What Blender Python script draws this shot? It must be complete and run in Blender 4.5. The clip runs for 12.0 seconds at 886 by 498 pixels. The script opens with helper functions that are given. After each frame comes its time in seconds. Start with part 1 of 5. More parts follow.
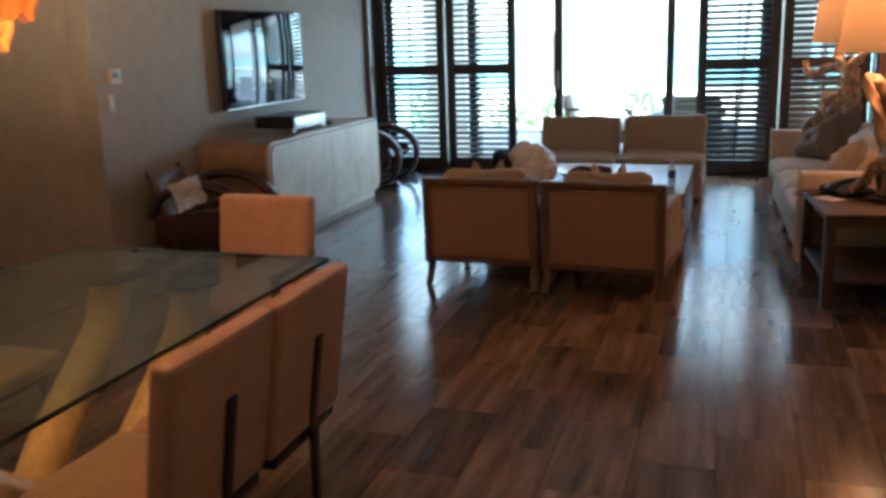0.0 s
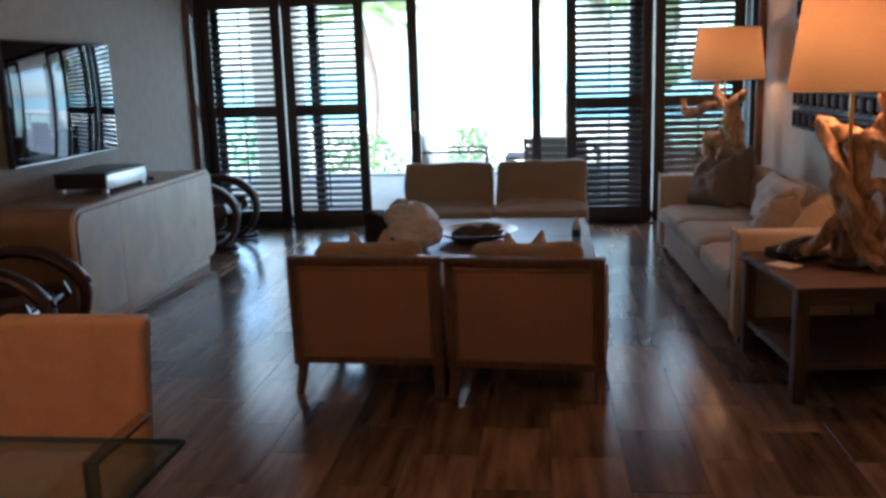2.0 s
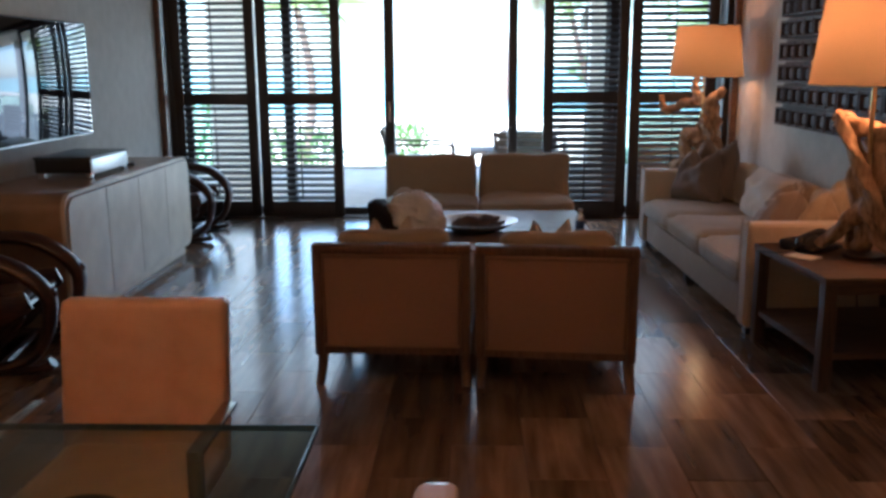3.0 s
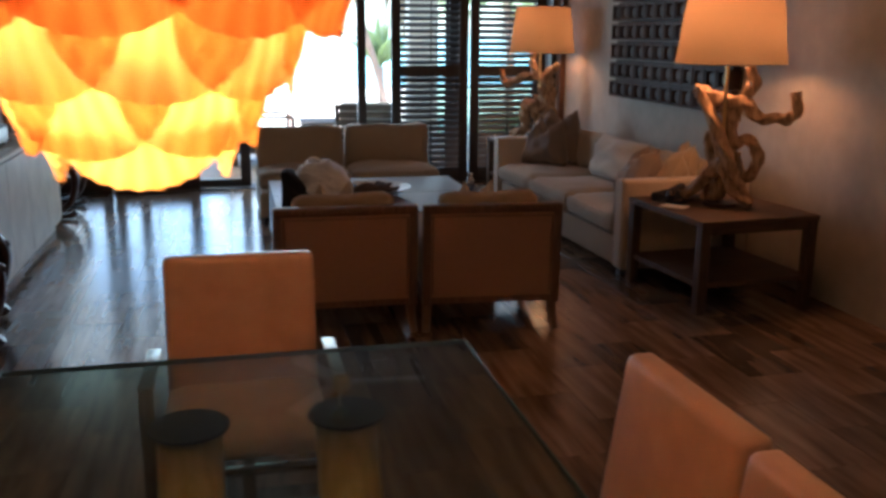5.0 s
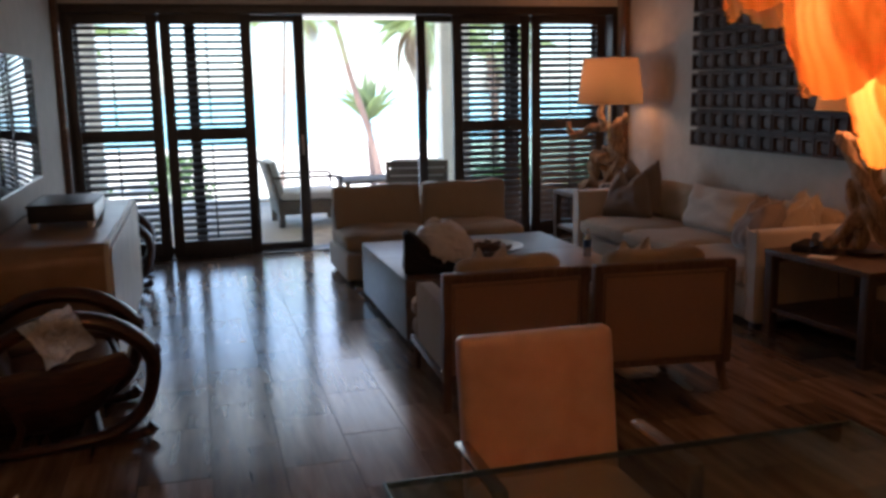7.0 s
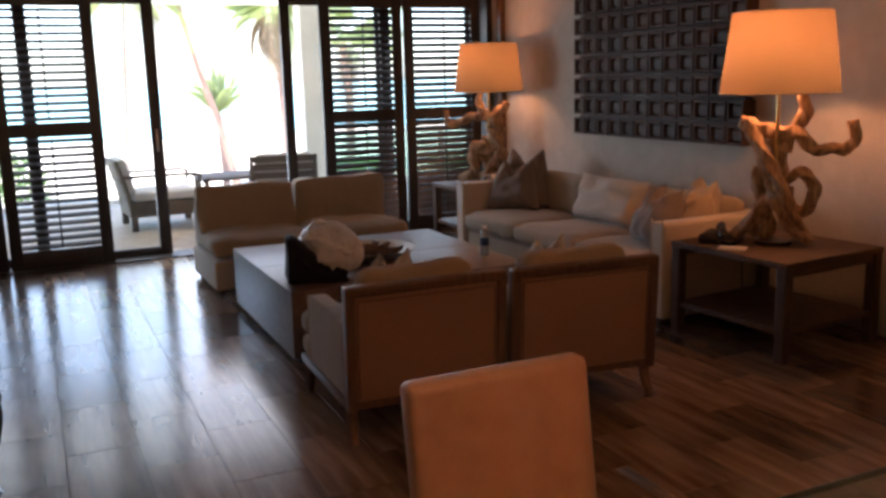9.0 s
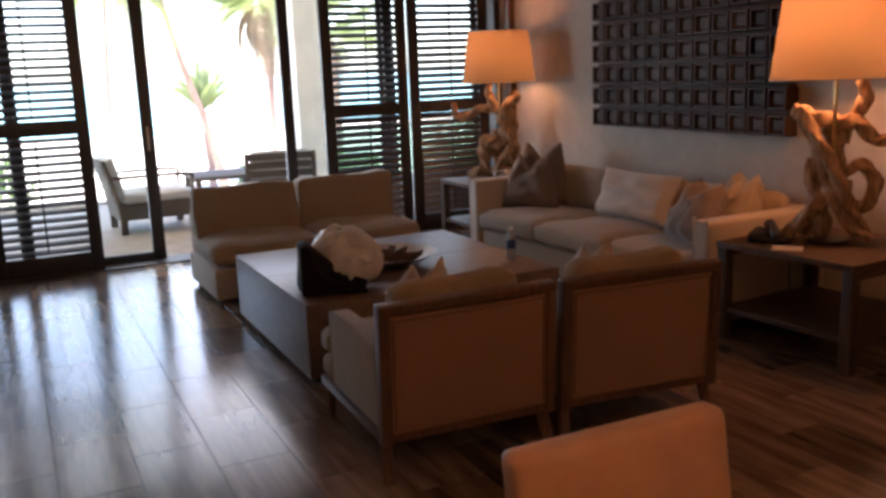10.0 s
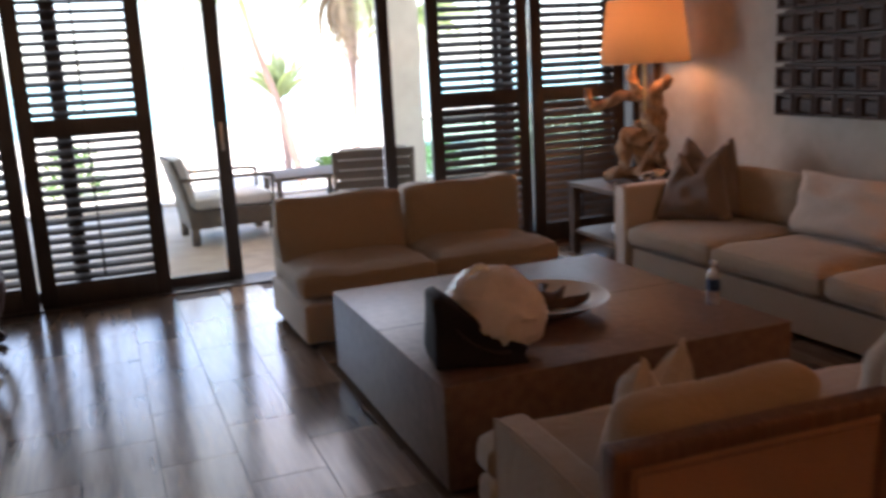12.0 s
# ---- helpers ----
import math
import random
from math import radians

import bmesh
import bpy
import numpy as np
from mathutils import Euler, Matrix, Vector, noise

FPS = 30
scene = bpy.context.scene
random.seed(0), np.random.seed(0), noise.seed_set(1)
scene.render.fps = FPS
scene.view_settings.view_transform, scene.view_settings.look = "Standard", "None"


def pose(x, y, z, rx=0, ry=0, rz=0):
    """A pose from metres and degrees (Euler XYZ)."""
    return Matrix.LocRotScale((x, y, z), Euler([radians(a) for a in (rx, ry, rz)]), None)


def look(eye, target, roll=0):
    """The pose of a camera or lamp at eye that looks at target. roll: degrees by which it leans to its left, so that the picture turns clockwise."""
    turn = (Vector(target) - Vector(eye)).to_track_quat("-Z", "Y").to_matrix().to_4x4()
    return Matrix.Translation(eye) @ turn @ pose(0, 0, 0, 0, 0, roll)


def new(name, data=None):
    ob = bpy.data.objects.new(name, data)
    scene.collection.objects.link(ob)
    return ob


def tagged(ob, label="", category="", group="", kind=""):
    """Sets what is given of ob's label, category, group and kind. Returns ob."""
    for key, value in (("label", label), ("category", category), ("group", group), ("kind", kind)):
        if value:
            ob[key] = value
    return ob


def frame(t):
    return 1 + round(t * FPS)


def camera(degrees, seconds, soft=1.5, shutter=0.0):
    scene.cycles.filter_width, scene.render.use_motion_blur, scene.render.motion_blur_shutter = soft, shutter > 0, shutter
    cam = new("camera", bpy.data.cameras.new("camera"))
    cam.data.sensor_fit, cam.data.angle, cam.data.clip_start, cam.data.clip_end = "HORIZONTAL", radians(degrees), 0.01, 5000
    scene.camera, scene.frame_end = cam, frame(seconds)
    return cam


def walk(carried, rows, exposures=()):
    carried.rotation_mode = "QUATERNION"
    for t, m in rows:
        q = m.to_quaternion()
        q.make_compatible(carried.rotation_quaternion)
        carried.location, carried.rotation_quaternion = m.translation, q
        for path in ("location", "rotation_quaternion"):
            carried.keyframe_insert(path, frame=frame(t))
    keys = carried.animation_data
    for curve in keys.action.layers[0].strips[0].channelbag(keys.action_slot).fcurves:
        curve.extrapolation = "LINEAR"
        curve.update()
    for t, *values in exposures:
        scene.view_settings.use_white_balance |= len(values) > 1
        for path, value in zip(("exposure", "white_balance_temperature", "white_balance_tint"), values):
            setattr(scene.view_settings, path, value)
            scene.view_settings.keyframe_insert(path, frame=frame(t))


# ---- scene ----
cam = camera(52.7, 12.0, soft=3.1, shutter=0.4)
PATH = [
    (0, (-0.235, 0.564, 1.55), (-0.841, 2.414, 1.091), -1.8),
    (0.5, (-0.376, 1.016, 1.567), (-0.838, 2.91, 1.12), -1.8),
    (1, (-0.487, 1.424, 1.594), (-0.84, 3.356, 1.213), -1.9),
    (1.5, (-0.608, 1.699, 1.558), (-0.882, 3.644, 1.183), -0.9),
    (2, (-0.857, 1.729, 1.562), (-1.081, 3.677, 1.167), -1.8),
    (2.5, (-1.139, 1.769, 1.538), (-1.262, 3.723, 1.128), -1.7),
    (2.7, (-1.23, 1.768, 1.526), (-1.318, 3.726, 1.131), -1.0),
    (4.3, (-1.849, 1.579, 1.48), (-1.788, 3.521, 1.002), 0.3),
    (4.5, (-1.949, 1.468, 1.497), (-1.772, 3.407, 1.037), 0.9),
    (5, (-2.264, 1.334, 1.553), (-1.818, 3.228, 1.089), 0.4),
    (5.5, (-2.491, 1.304, 1.566), (-2.071, 3.213, 1.142), 0.2),
    (6, (-2.75, 1.442, 1.549), (-2.498, 3.385, 1.151), -0.6),
    (6.5, (-3.01, 1.599, 1.543), (-2.678, 3.536, 1.172), -1.2),
    (7, (-3.172, 1.826, 1.565), (-2.656, 3.726, 1.214), -1.1),
    (7.5, (-3.194, 2.075, 1.549), (-2.619, 3.961, 1.212), -0.9),
    (7.7, (-3.192, 2.157, 1.547), (-2.558, 4.023, 1.209), -1.2),
    (9.3, (-3.205, 2.518, 1.538), (-2.386, 4.302, 1.156), -1.5),
    (9.5, (-3.213, 2.622, 1.53), (-2.402, 4.409, 1.143), -1.7),
    (10, (-3.204, 2.917, 1.527), (-2.361, 4.688, 1.133), -2.3),
    (10.5, (-3.181, 3.22, 1.505), (-2.315, 4.971, 1.081), -2.3),
    (11, (-3.149, 3.615, 1.515), (-2.253, 5.349, 1.075), -2.8),
    (11.5, (-3.057, 3.966, 1.503), (-2.2, 5.723, 1.08), -2.2),
    (12, (-2.984, 4.369, 1.495), (-2.29, 6.198, 1.081), -3.1),
]
walk(cam, [(t, look(eye, target, roll)) for t, eye, target, roll in PATH],
     exposures=((0.0, 3.42, 4850, 0), (0.6, 3.42, 4850, 1), (1.0, 3.1, 4850, 3), (1.5, 2.68, 4900, 4), (2.0, 2.85, 4900, 6), (2.7, 2.95, 5000, 8), (4.5, 2.8, 5050, 11), (5.5, 2.6, 5350, 7), (6.0, 2.55, 5350, 7), (6.5, 2.22, 5400, 14),
                (7.7, 2.3, 5600, 17), (9.3, 2.83, 5950, 21), (12.0, 2.83, 6050, 24)))


# ---- sky, sun, lamps ----
world = bpy.data.worlds.new("world")
scene.world = world
world.use_nodes = True
wn = world.node_tree
sky = wn.nodes.new("ShaderNodeTexSky")
sky.sky_type, sky.sun_disc = "NISHITA", False
sky.sun_elevation, sky.sun_rotation = radians(58), radians(-147)
wn.links.new(sky.outputs[0], wn.nodes["Background"].inputs[0])
wn.nodes["Background"].inputs[1].default_value = 0.15

sun = new("sun", bpy.data.lights.new("sun", "SUN"))
sun.data.energy, sun.data.angle, sun.data.color = 5.0, radians(0.5), (1.0, 0.96, 0.9)
sun.matrix_world = look((-18, -28, 54), (0, 0, 0))


def area_lamp(name, x0, x1, z0, z1, y, watts, colour):
    ob = new(name, bpy.data.lights.new(name, "AREA"))
    ob.data.shape, ob.data.size, ob.data.size_y = "RECTANGLE", x1 - x0, z1 - z0
    ob.data.energy, ob.data.color = watts, colour
    ob.matrix_world = look(((x0 + x1) / 2, y, (z0 + z1) / 2), ((x0 + x1) / 2, 0, (z0 + z1) / 2 - 1.2))
    return ob


def bulb_lamp(name, place, watts, colour, size=0.04):
    ob = new(name, bpy.data.lights.new(name, "POINT"))
    ob.data.energy, ob.data.color, ob.data.shadow_soft_size = watts, colour, size
    ob.location = place
    return ob


DEEP = (1.0, 0.45, 0.12)
LAMP = (1.0, 0.34, 0.11)
# the sky's light in the open doorway and behind the shutters
area_lamp("doorway_daylight", -2.55, -0.65, 0.15, 2.0, 11.02, 4.5, (0.86, 0.93, 1.0))
area_lamp("west_window_daylight", -4.2, -2.75, 0.15, 2.2, 11.02, 4, (0.9, 0.95, 1.0))
area_lamp("east_window_daylight", -0.5, 1.05, 0.15, 2.2, 11.02, 4, (0.9, 0.95, 1.0))


# ---- materials ----
def nodes_of(name):
    m = bpy.data.materials.new(name)
    m.use_nodes = True
    return m, m.node_tree.nodes, m.node_tree.links, m.node_tree.nodes["Principled BSDF"]


def surface(name, dark, light, rough=0.6, scale=20.0, stretch=(1, 1, 1), bump=0.1, fine=180.0, metal=0.0, vary=0.0,
            sheen=0.0, coat=0.0, spread=(0.3, 0.7), blotch=0.25, axes="Object", turn=(0, 0, 0), folds=0.0):
    """Two tones mixed by a grain, with slow blotches over it, fine relief, and a shift of tone from thing to thing."""
    m, n, l, p = nodes_of(name)
    coord = n.new("ShaderNodeTexCoord")
    mapping = n.new("ShaderNodeMapping")
    mapping.inputs["Scale"].default_value = stretch
    mapping.inputs["Rotation"].default_value = turn
    info = n.new("ShaderNodeObjectInfo")
    shift = n.new("ShaderNodeVectorMath")
    shift.operation = "MULTIPLY_ADD"
    l.new(info.outputs["Random"], shift.inputs[0])
    shift.inputs[1].default_value = (37.0, 53.0, 19.0)
    l.new(coord.outputs[axes], shift.inputs[2])
    l.new(shift.outputs[0], mapping.inputs["Vector"])
    grain = n.new("ShaderNodeTexNoise")
    grain.inputs["Scale"].default_value, grain.inputs["Detail"].default_value = scale, 6.0
    l.new(mapping.outputs[0], grain.inputs["Vector"])
    ramp = n.new("ShaderNodeMapRange")
    ramp.inputs["From Min"].default_value, ramp.inputs["From Max"].default_value = spread
    l.new(grain.outputs["Fac"], ramp.inputs["Value"])
    mix = n.new("ShaderNodeMix")
    mix.data_type = "RGBA"
    mix.inputs["A"].default_value, mix.inputs["B"].default_value = (*dark, 1), (*light, 1)
    l.new(ramp.outputs[0], mix.inputs["Factor"])
    slow = n.new("ShaderNodeTexNoise")
    slow.inputs["Scale"].default_value, slow.inputs["Detail"].default_value = 2.3, 3.0
    l.new(shift.outputs[0], slow.inputs["Vector"])
    tone = n.new("ShaderNodeMapRange")
    tone.inputs["To Min"].default_value, tone.inputs["To Max"].default_value = 1 - blotch, 1 + blotch
    l.new(slow.outputs["Fac"], tone.inputs["Value"])
    each = n.new("ShaderNodeMapRange")
    each.inputs["To Min"].default_value, each.inputs["To Max"].default_value = 1 - vary, 1 + vary
    l.new(info.outputs["Random"], each.inputs["Value"])
    times = n.new("ShaderNodeMath")
    times.operation = "MULTIPLY"
    l.new(tone.outputs[0], times.inputs[0])
    l.new(each.outputs[0], times.inputs[1])
    final = n.new("ShaderNodeVectorMath")
    final.operation = "SCALE"
    l.new(mix.outputs["Result"], final.inputs[0])
    l.new(times.outputs[0], final.inputs["Scale"])
    l.new(final.outputs[0], p.inputs["Base Color"])
    p.inputs["Roughness"].default_value, p.inputs["Metallic"].default_value = rough, metal
    p.inputs["Sheen Weight"].default_value, p.inputs["Coat Weight"].default_value = sheen, coat
    if bump:
        relief = n.new("ShaderNodeTexNoise")
        relief.inputs["Scale"].default_value, relief.inputs["Detail"].default_value = fine, 3.0
        l.new(mapping.outputs[0], relief.inputs["Vector"])
        b = n.new("ShaderNodeBump")
        b.inputs["Strength"].default_value, b.inputs["Distance"].default_value = bump, 0.004
        l.new(relief.outputs["Fac"], b.inputs["Height"])
        l.new(b.outputs[0], p.inputs["Normal"])
        if folds:
            wave = n.new("ShaderNodeTexNoise")
            wave.inputs["Scale"].default_value, wave.inputs["Detail"].default_value = 7.0, 4.0
            wave.inputs["Distortion"].default_value = 0.9
            l.new(shift.outputs[0], wave.inputs["Vector"])
            c = n.new("ShaderNodeBump")
            c.inputs["Strength"].default_value, c.inputs["Distance"].default_value = folds, 0.03
            l.new(wave.outputs["Fac"], c.inputs["Height"])
            l.new(c.outputs[0], b.inputs["Normal"])
        r = n.new("ShaderNodeMapRange")
        r.inputs["To Min"].default_value, r.inputs["To Max"].default_value = max(rough - 0.04, 0.02), min(rough + 0.06, 1)
        l.new(slow.outputs["Fac"], r.inputs["Value"])
        l.new(r.outputs[0], p.inputs["Roughness"])
    return m


def pane_material(name, tint, rough=0.01, least=0.035, painted_shine=0.0):
    m, n, l, p = nodes_of(name)
    n.remove(p)
    clear = n.new("ShaderNodeBsdfTransparent")
    clear.inputs[0].default_value = (*tint, 1)
    gloss = n.new("ShaderNodeBsdfGlossy")
    gloss.inputs["Roughness"].default_value = rough
    facing = n.new("ShaderNodeLayerWeight")
    steep = n.new("ShaderNodeMath")
    steep.operation = "POWER"
    steep.inputs[1].default_value = 5.0
    l.new(facing.outputs["Facing"], steep.inputs[0])
    fres = n.new("ShaderNodeMath")
    fres.operation = "MULTIPLY_ADD"
    fres.inputs[1].default_value, fres.inputs[2].default_value = 0.9, least
    l.new(steep.outputs[0], fres.inputs[0])
    mix = n.new("ShaderNodeMixShader")
    l.new(fres.outputs[0], mix.inputs[0])
    l.new(clear.outputs[0], mix.inputs[1])
    l.new(gloss.outputs[0], mix.inputs[2])
    out = mix
    # white diffuse mixed in, paints the bright refraction of a clear bottle
    if painted_shine:
        white = n.new("ShaderNodeBsdfDiffuse")
        white.inputs[0].default_value = (0.8, 0.82, 0.84, 1)
        out = n.new("ShaderNodeMixShader")
        out.inputs[0].default_value = painted_shine
        l.new(mix.outputs[0], out.inputs[1])
        l.new(white.outputs[0], out.inputs[2])
    l.new(out.outputs[0], n["Material Output"].inputs[0])
    return m


def leafy(m, colour, share=0.4):
    """Lets some light through the leaves of a material."""
    n, l = m.node_tree.nodes, m.node_tree.links
    thin, mix = n.new("ShaderNodeBsdfTranslucent"), n.new("ShaderNodeMixShader")
    thin.inputs[0].default_value = (*colour, 1)
    mix.inputs[0].default_value = share
    l.new(n["Principled BSDF"].outputs[0], mix.inputs[1])
    l.new(thin.outputs[0], mix.inputs[2])
    l.new(mix.outputs[0], n["Material Output"].inputs[0])


def lit_cloth(name, colour, ribs=False, share=0.7):
    """Thin material that lets the lamp inside glow through."""
    m, n, l, p = nodes_of(name)
    n.remove(p)
    coord = n.new("ShaderNodeTexCoord")
    grain = n.new("ShaderNodeTexNoise")
    grain.inputs["Scale"].default_value = 12.0 if ribs else 260.0
    l.new(coord.outputs["Object"], grain.inputs["Vector"])
    mix = n.new("ShaderNodeMix")
    mix.data_type = "RGBA"
    mix.inputs["A"].default_value = (*[c * 0.82 for c in colour], 1)
    mix.inputs["B"].default_value = (*colour, 1)
    l.new(grain.outputs["Fac"], mix.inputs["Factor"])
    if ribs:
        # rays that fan out from the hinge
        mix.inputs["A"].default_value = (colour[0] * 0.8, colour[1] * 0.7, colour[2] * 0.5, 1)
        apart = n.new("ShaderNodeSeparateXYZ")
        l.new(coord.outputs["Object"], apart.inputs[0])
        angle, count, wave, soft = [n.new("ShaderNodeMath") for _ in range(4)]
        angle.operation, count.operation, wave.operation, soft.operation = "ARCTAN2", "MULTIPLY", "SINE", "MULTIPLY_ADD"
        l.new(apart.outputs["X"], angle.inputs[0])
        l.new(apart.outputs["Z"], angle.inputs[1])
        count.inputs[1].default_value = 34.0
        soft.inputs[1].default_value = 0.42
        l.new(angle.outputs[0], count.inputs[0])
        l.new(count.outputs[0], wave.inputs[0])
        l.new(wave.outputs[0], soft.inputs[0])
        l.new(grain.outputs["Fac"], soft.inputs[2])
        l.new(soft.outputs[0], mix.inputs["Factor"])
    thin, flat = n.new("ShaderNodeBsdfTranslucent"), n.new("ShaderNodeBsdfDiffuse")
    both = n.new("ShaderNodeMixShader")
    both.inputs[0].default_value = 1 - share
    l.new(mix.outputs["Result"], thin.inputs[0])
    l.new(mix.outputs["Result"], flat.inputs[0])
    l.new(thin.outputs[0], both.inputs[1])
    l.new(flat.outputs[0], both.inputs[2])
    l.new(both.outputs[0], n["Material Output"].inputs[0])
    return m


def glow(name, colour, strength):
    m, n, l, p = nodes_of(name)
    p.inputs["Emission Color"].default_value, p.inputs["Emission Strength"].default_value = (*colour, 1), strength
    p.inputs["Base Color"].default_value = (*colour, 1)
    return m


TILE = surface("veined_brown_stone", (0.084, 0.051, 0.032), (0.247, 0.172, 0.116), 0.175, 3.2, (5.5, 0.55, 1), 0.018, 30, vary=0.42, spread=(0.3, 0.72), blotch=0.3)
TILE.node_tree.nodes["Principled BSDF"].inputs["Specular IOR Level"].default_value = 0.48
# floor grout; also painted shade behind the sideboard doors
GROUT_GAP_SHADE = surface("dark_grout_and_gap_shade", (0.045, 0.03, 0.02), (0.085, 0.058, 0.04), 0.8, 60)
PLASTER = surface("plaster", (0.38, 0.352, 0.305), (0.435, 0.407, 0.358), 0.85, 9, bump=0.12, fine=60, blotch=0.06)
FANWHITE = surface("white_fan_paint", (0.76, 0.75, 0.72), (0.82, 0.81, 0.78), 0.9, 6, bump=0.05, blotch=0.04)
CEILING = surface("brown_ceiling_wood", (0.2, 0.145, 0.105), (0.3, 0.225, 0.17), 0.7, 5, (10, 0.8, 1), 0.1, 30)
DARKWOOD = surface("dark_stained_wood", (0.012, 0.009, 0.008), (0.035, 0.026, 0.022), 0.45, 7, (18, 18, 1), 0.12, 40)
SLATWOOD = surface("dark_slat_wood", (0.014, 0.011, 0.01), (0.034, 0.027, 0.024), 0.42, 7, (1, 18, 18), 0.1, 40, vary=0.15)
WALNUT = surface("walnut", (0.06, 0.03, 0.017), (0.165, 0.087, 0.047), 0.32, 5, (1.2, 16, 16), 0.1, 30)
LEGWOOD = surface("oiled_leg_wood", (0.09, 0.047, 0.028), (0.17, 0.096, 0.058), 0.42, 5, (14, 14, 1.2), 0.1, 30)
TABLELEG = surface("walnut_leg", (0.06, 0.032, 0.018), (0.15, 0.085, 0.046), 0.5, 5, (16, 16, 1.2), 0.1, 30)
MAHOGANY = surface("red_brown_bentwood", (0.022, 0.009, 0.006), (0.07, 0.026, 0.016), 0.3, 6, (2, 14, 14), 0.05, 40, coat=0.15)
DRIFT = surface("driftwood", (0.19, 0.105, 0.052), (0.5, 0.325, 0.18), 0.7, 7, (6, 6, 1.6), 0.5, 42, blotch=0.3)
LINEN = surface("beige_linen", (0.31, 0.243, 0.165), (0.4, 0.322, 0.225), 0.9, 240, bump=0.3, fine=420, sheen=0.25, blotch=0.1, folds=0.35)
LINEN_PALE = surface("pale_linen", (0.46, 0.39, 0.31), (0.56, 0.48, 0.39), 0.9, 240, bump=0.3, fine=420, sheen=0.25, blotch=0.1, folds=0.35)
TAUPE = surface("taupe_pillow_cloth", (0.16, 0.125, 0.1), (0.22, 0.175, 0.145), 0.9, 260, bump=0.3, fine=420, sheen=0.3, blotch=0.1, folds=0.35)
BACKCLOTH = surface("woven_back_cloth", (0.26, 0.15, 0.1), (0.35, 0.213, 0.146), 0.9, 300, bump=0.35, fine=380, blotch=0.1)
# darker than the back cloth: the slight shadow at the panel edge, painted in
PIPING_EDGE_SHADE = surface("piping_with_edge_shade", (0.17, 0.1, 0.068), (0.23, 0.142, 0.097), 0.85, 200)
LEATHER = surface("tan_leather", (0.42, 0.265, 0.18), (0.49, 0.32, 0.222), 0.33, 14, bump=0.1, fine=330, blotch=0.06)
ENDWOOD = surface("worn_brown_table_wood", (0.04, 0.022, 0.012), (0.13, 0.074, 0.04), 0.56, 5, (1.2, 14, 14), 0.2, 30)
ENDLEG = surface("worn_brown_leg_wood", (0.035, 0.02, 0.011), (0.1, 0.057, 0.031), 0.6, 5, (14, 14, 1.2), 0.15, 30)
COFFEE = surface("brown_leather_table", (0.125, 0.085, 0.066), (0.19, 0.135, 0.106), 0.36, 24, bump=0.1, fine=260, blotch=0.15)
IVORY = surface("ivory_parchment", (0.54, 0.46, 0.33), (0.68, 0.595, 0.445), 0.4, 5, bump=0.08, fine=120, blotch=0.12)
TANLACQ = surface("tan_lacquer", (0.27, 0.17, 0.095), (0.36, 0.24, 0.145), 0.3, 6, bump=0.04, blotch=0.15)
ARTWOOD = surface("dark_carved_wood", (0.03, 0.018, 0.013), (0.085, 0.052, 0.038), 0.5, 9, (14, 2, 14), 0.2, 40, vary=0.25)
ARTWOOD.node_tree.nodes["Principled BSDF"].inputs["Specular IOR Level"].default_value = 0.25
BLACK = surface("black_plastic", (0.008, 0.008, 0.009), (0.016, 0.016, 0.017), 0.4, 80, bump=0.04)
RUBBER = surface("matt_black_pad", (0.008, 0.008, 0.008), (0.014, 0.013, 0.012), 0.75, 60, bump=0.05)
BLACKCLOTH = surface("black_cloth", (0.006, 0.006, 0.009), (0.014, 0.014, 0.018), 0.9, 120, bump=0.4, fine=200)
SCREEN = surface("black_screen_glass", (0.004, 0.004, 0.005), (0.006, 0.006, 0.007), 0.04, 5, bump=0)
CHROME = surface("chrome", (0.4, 0.37, 0.33), (0.48, 0.45, 0.4), 0.24, 20, bump=0.02, metal=1)
STEEL = surface("dull_steel", (0.4, 0.39, 0.37), (0.52, 0.5, 0.48), 0.35, 40, bump=0.03, metal=1)
BRASS = surface("brass", (0.6, 0.42, 0.18), (0.72, 0.53, 0.25), 0.28, 30, bump=0.02, metal=1)
BRONZE = surface("dark_metal_bar", (0.03, 0.022, 0.017), (0.055, 0.04, 0.03), 0.35, 30, bump=0.03, metal=0.6)
WHITECLOTH = surface("white_cloth", (0.76, 0.75, 0.73), (0.84, 0.83, 0.81), 0.85, 120, bump=0.2, fine=160, blotch=0.04, folds=0.15)
WHITEBAG = surface("white_plastic_film", (0.66, 0.65, 0.64), (0.78, 0.77, 0.76), 0.38, 12, bump=0.35, fine=22, blotch=0.06)
TUSK = surface("cream_horn", (0.5, 0.33, 0.14), (0.68, 0.49, 0.24), 0.4, 5, (8, 8, 0.8), 0.06, 30, blotch=0.15)
CREAM = surface("cream_lacquer", (0.58, 0.48, 0.36), (0.66, 0.56, 0.44), 0.45, 7, bump=0.05, blotch=0.07)
BOWLOUT = surface("bowl_brown", (0.07, 0.042, 0.026), (0.16, 0.1, 0.062), 0.35, 12, bump=0.06)
BOWLIN = surface("bowl_cream", (0.46, 0.38, 0.27), (0.58, 0.5, 0.38), 0.3, 10, bump=0.04)
PODWOOD = surface("dry_dark_husk", (0.03, 0.016, 0.009), (0.1, 0.052, 0.028), 0.6, 40, bump=0.4)
PAPER = surface("note_paper", (0.7, 0.68, 0.62), (0.76, 0.74, 0.69), 0.8, 60, bump=0.03)
MARBLED = surface("black_white_stone", (0.01, 0.01, 0.01), (0.5, 0.48, 0.45), 0.3, 26, bump=0.1, spread=(0.48, 0.62))
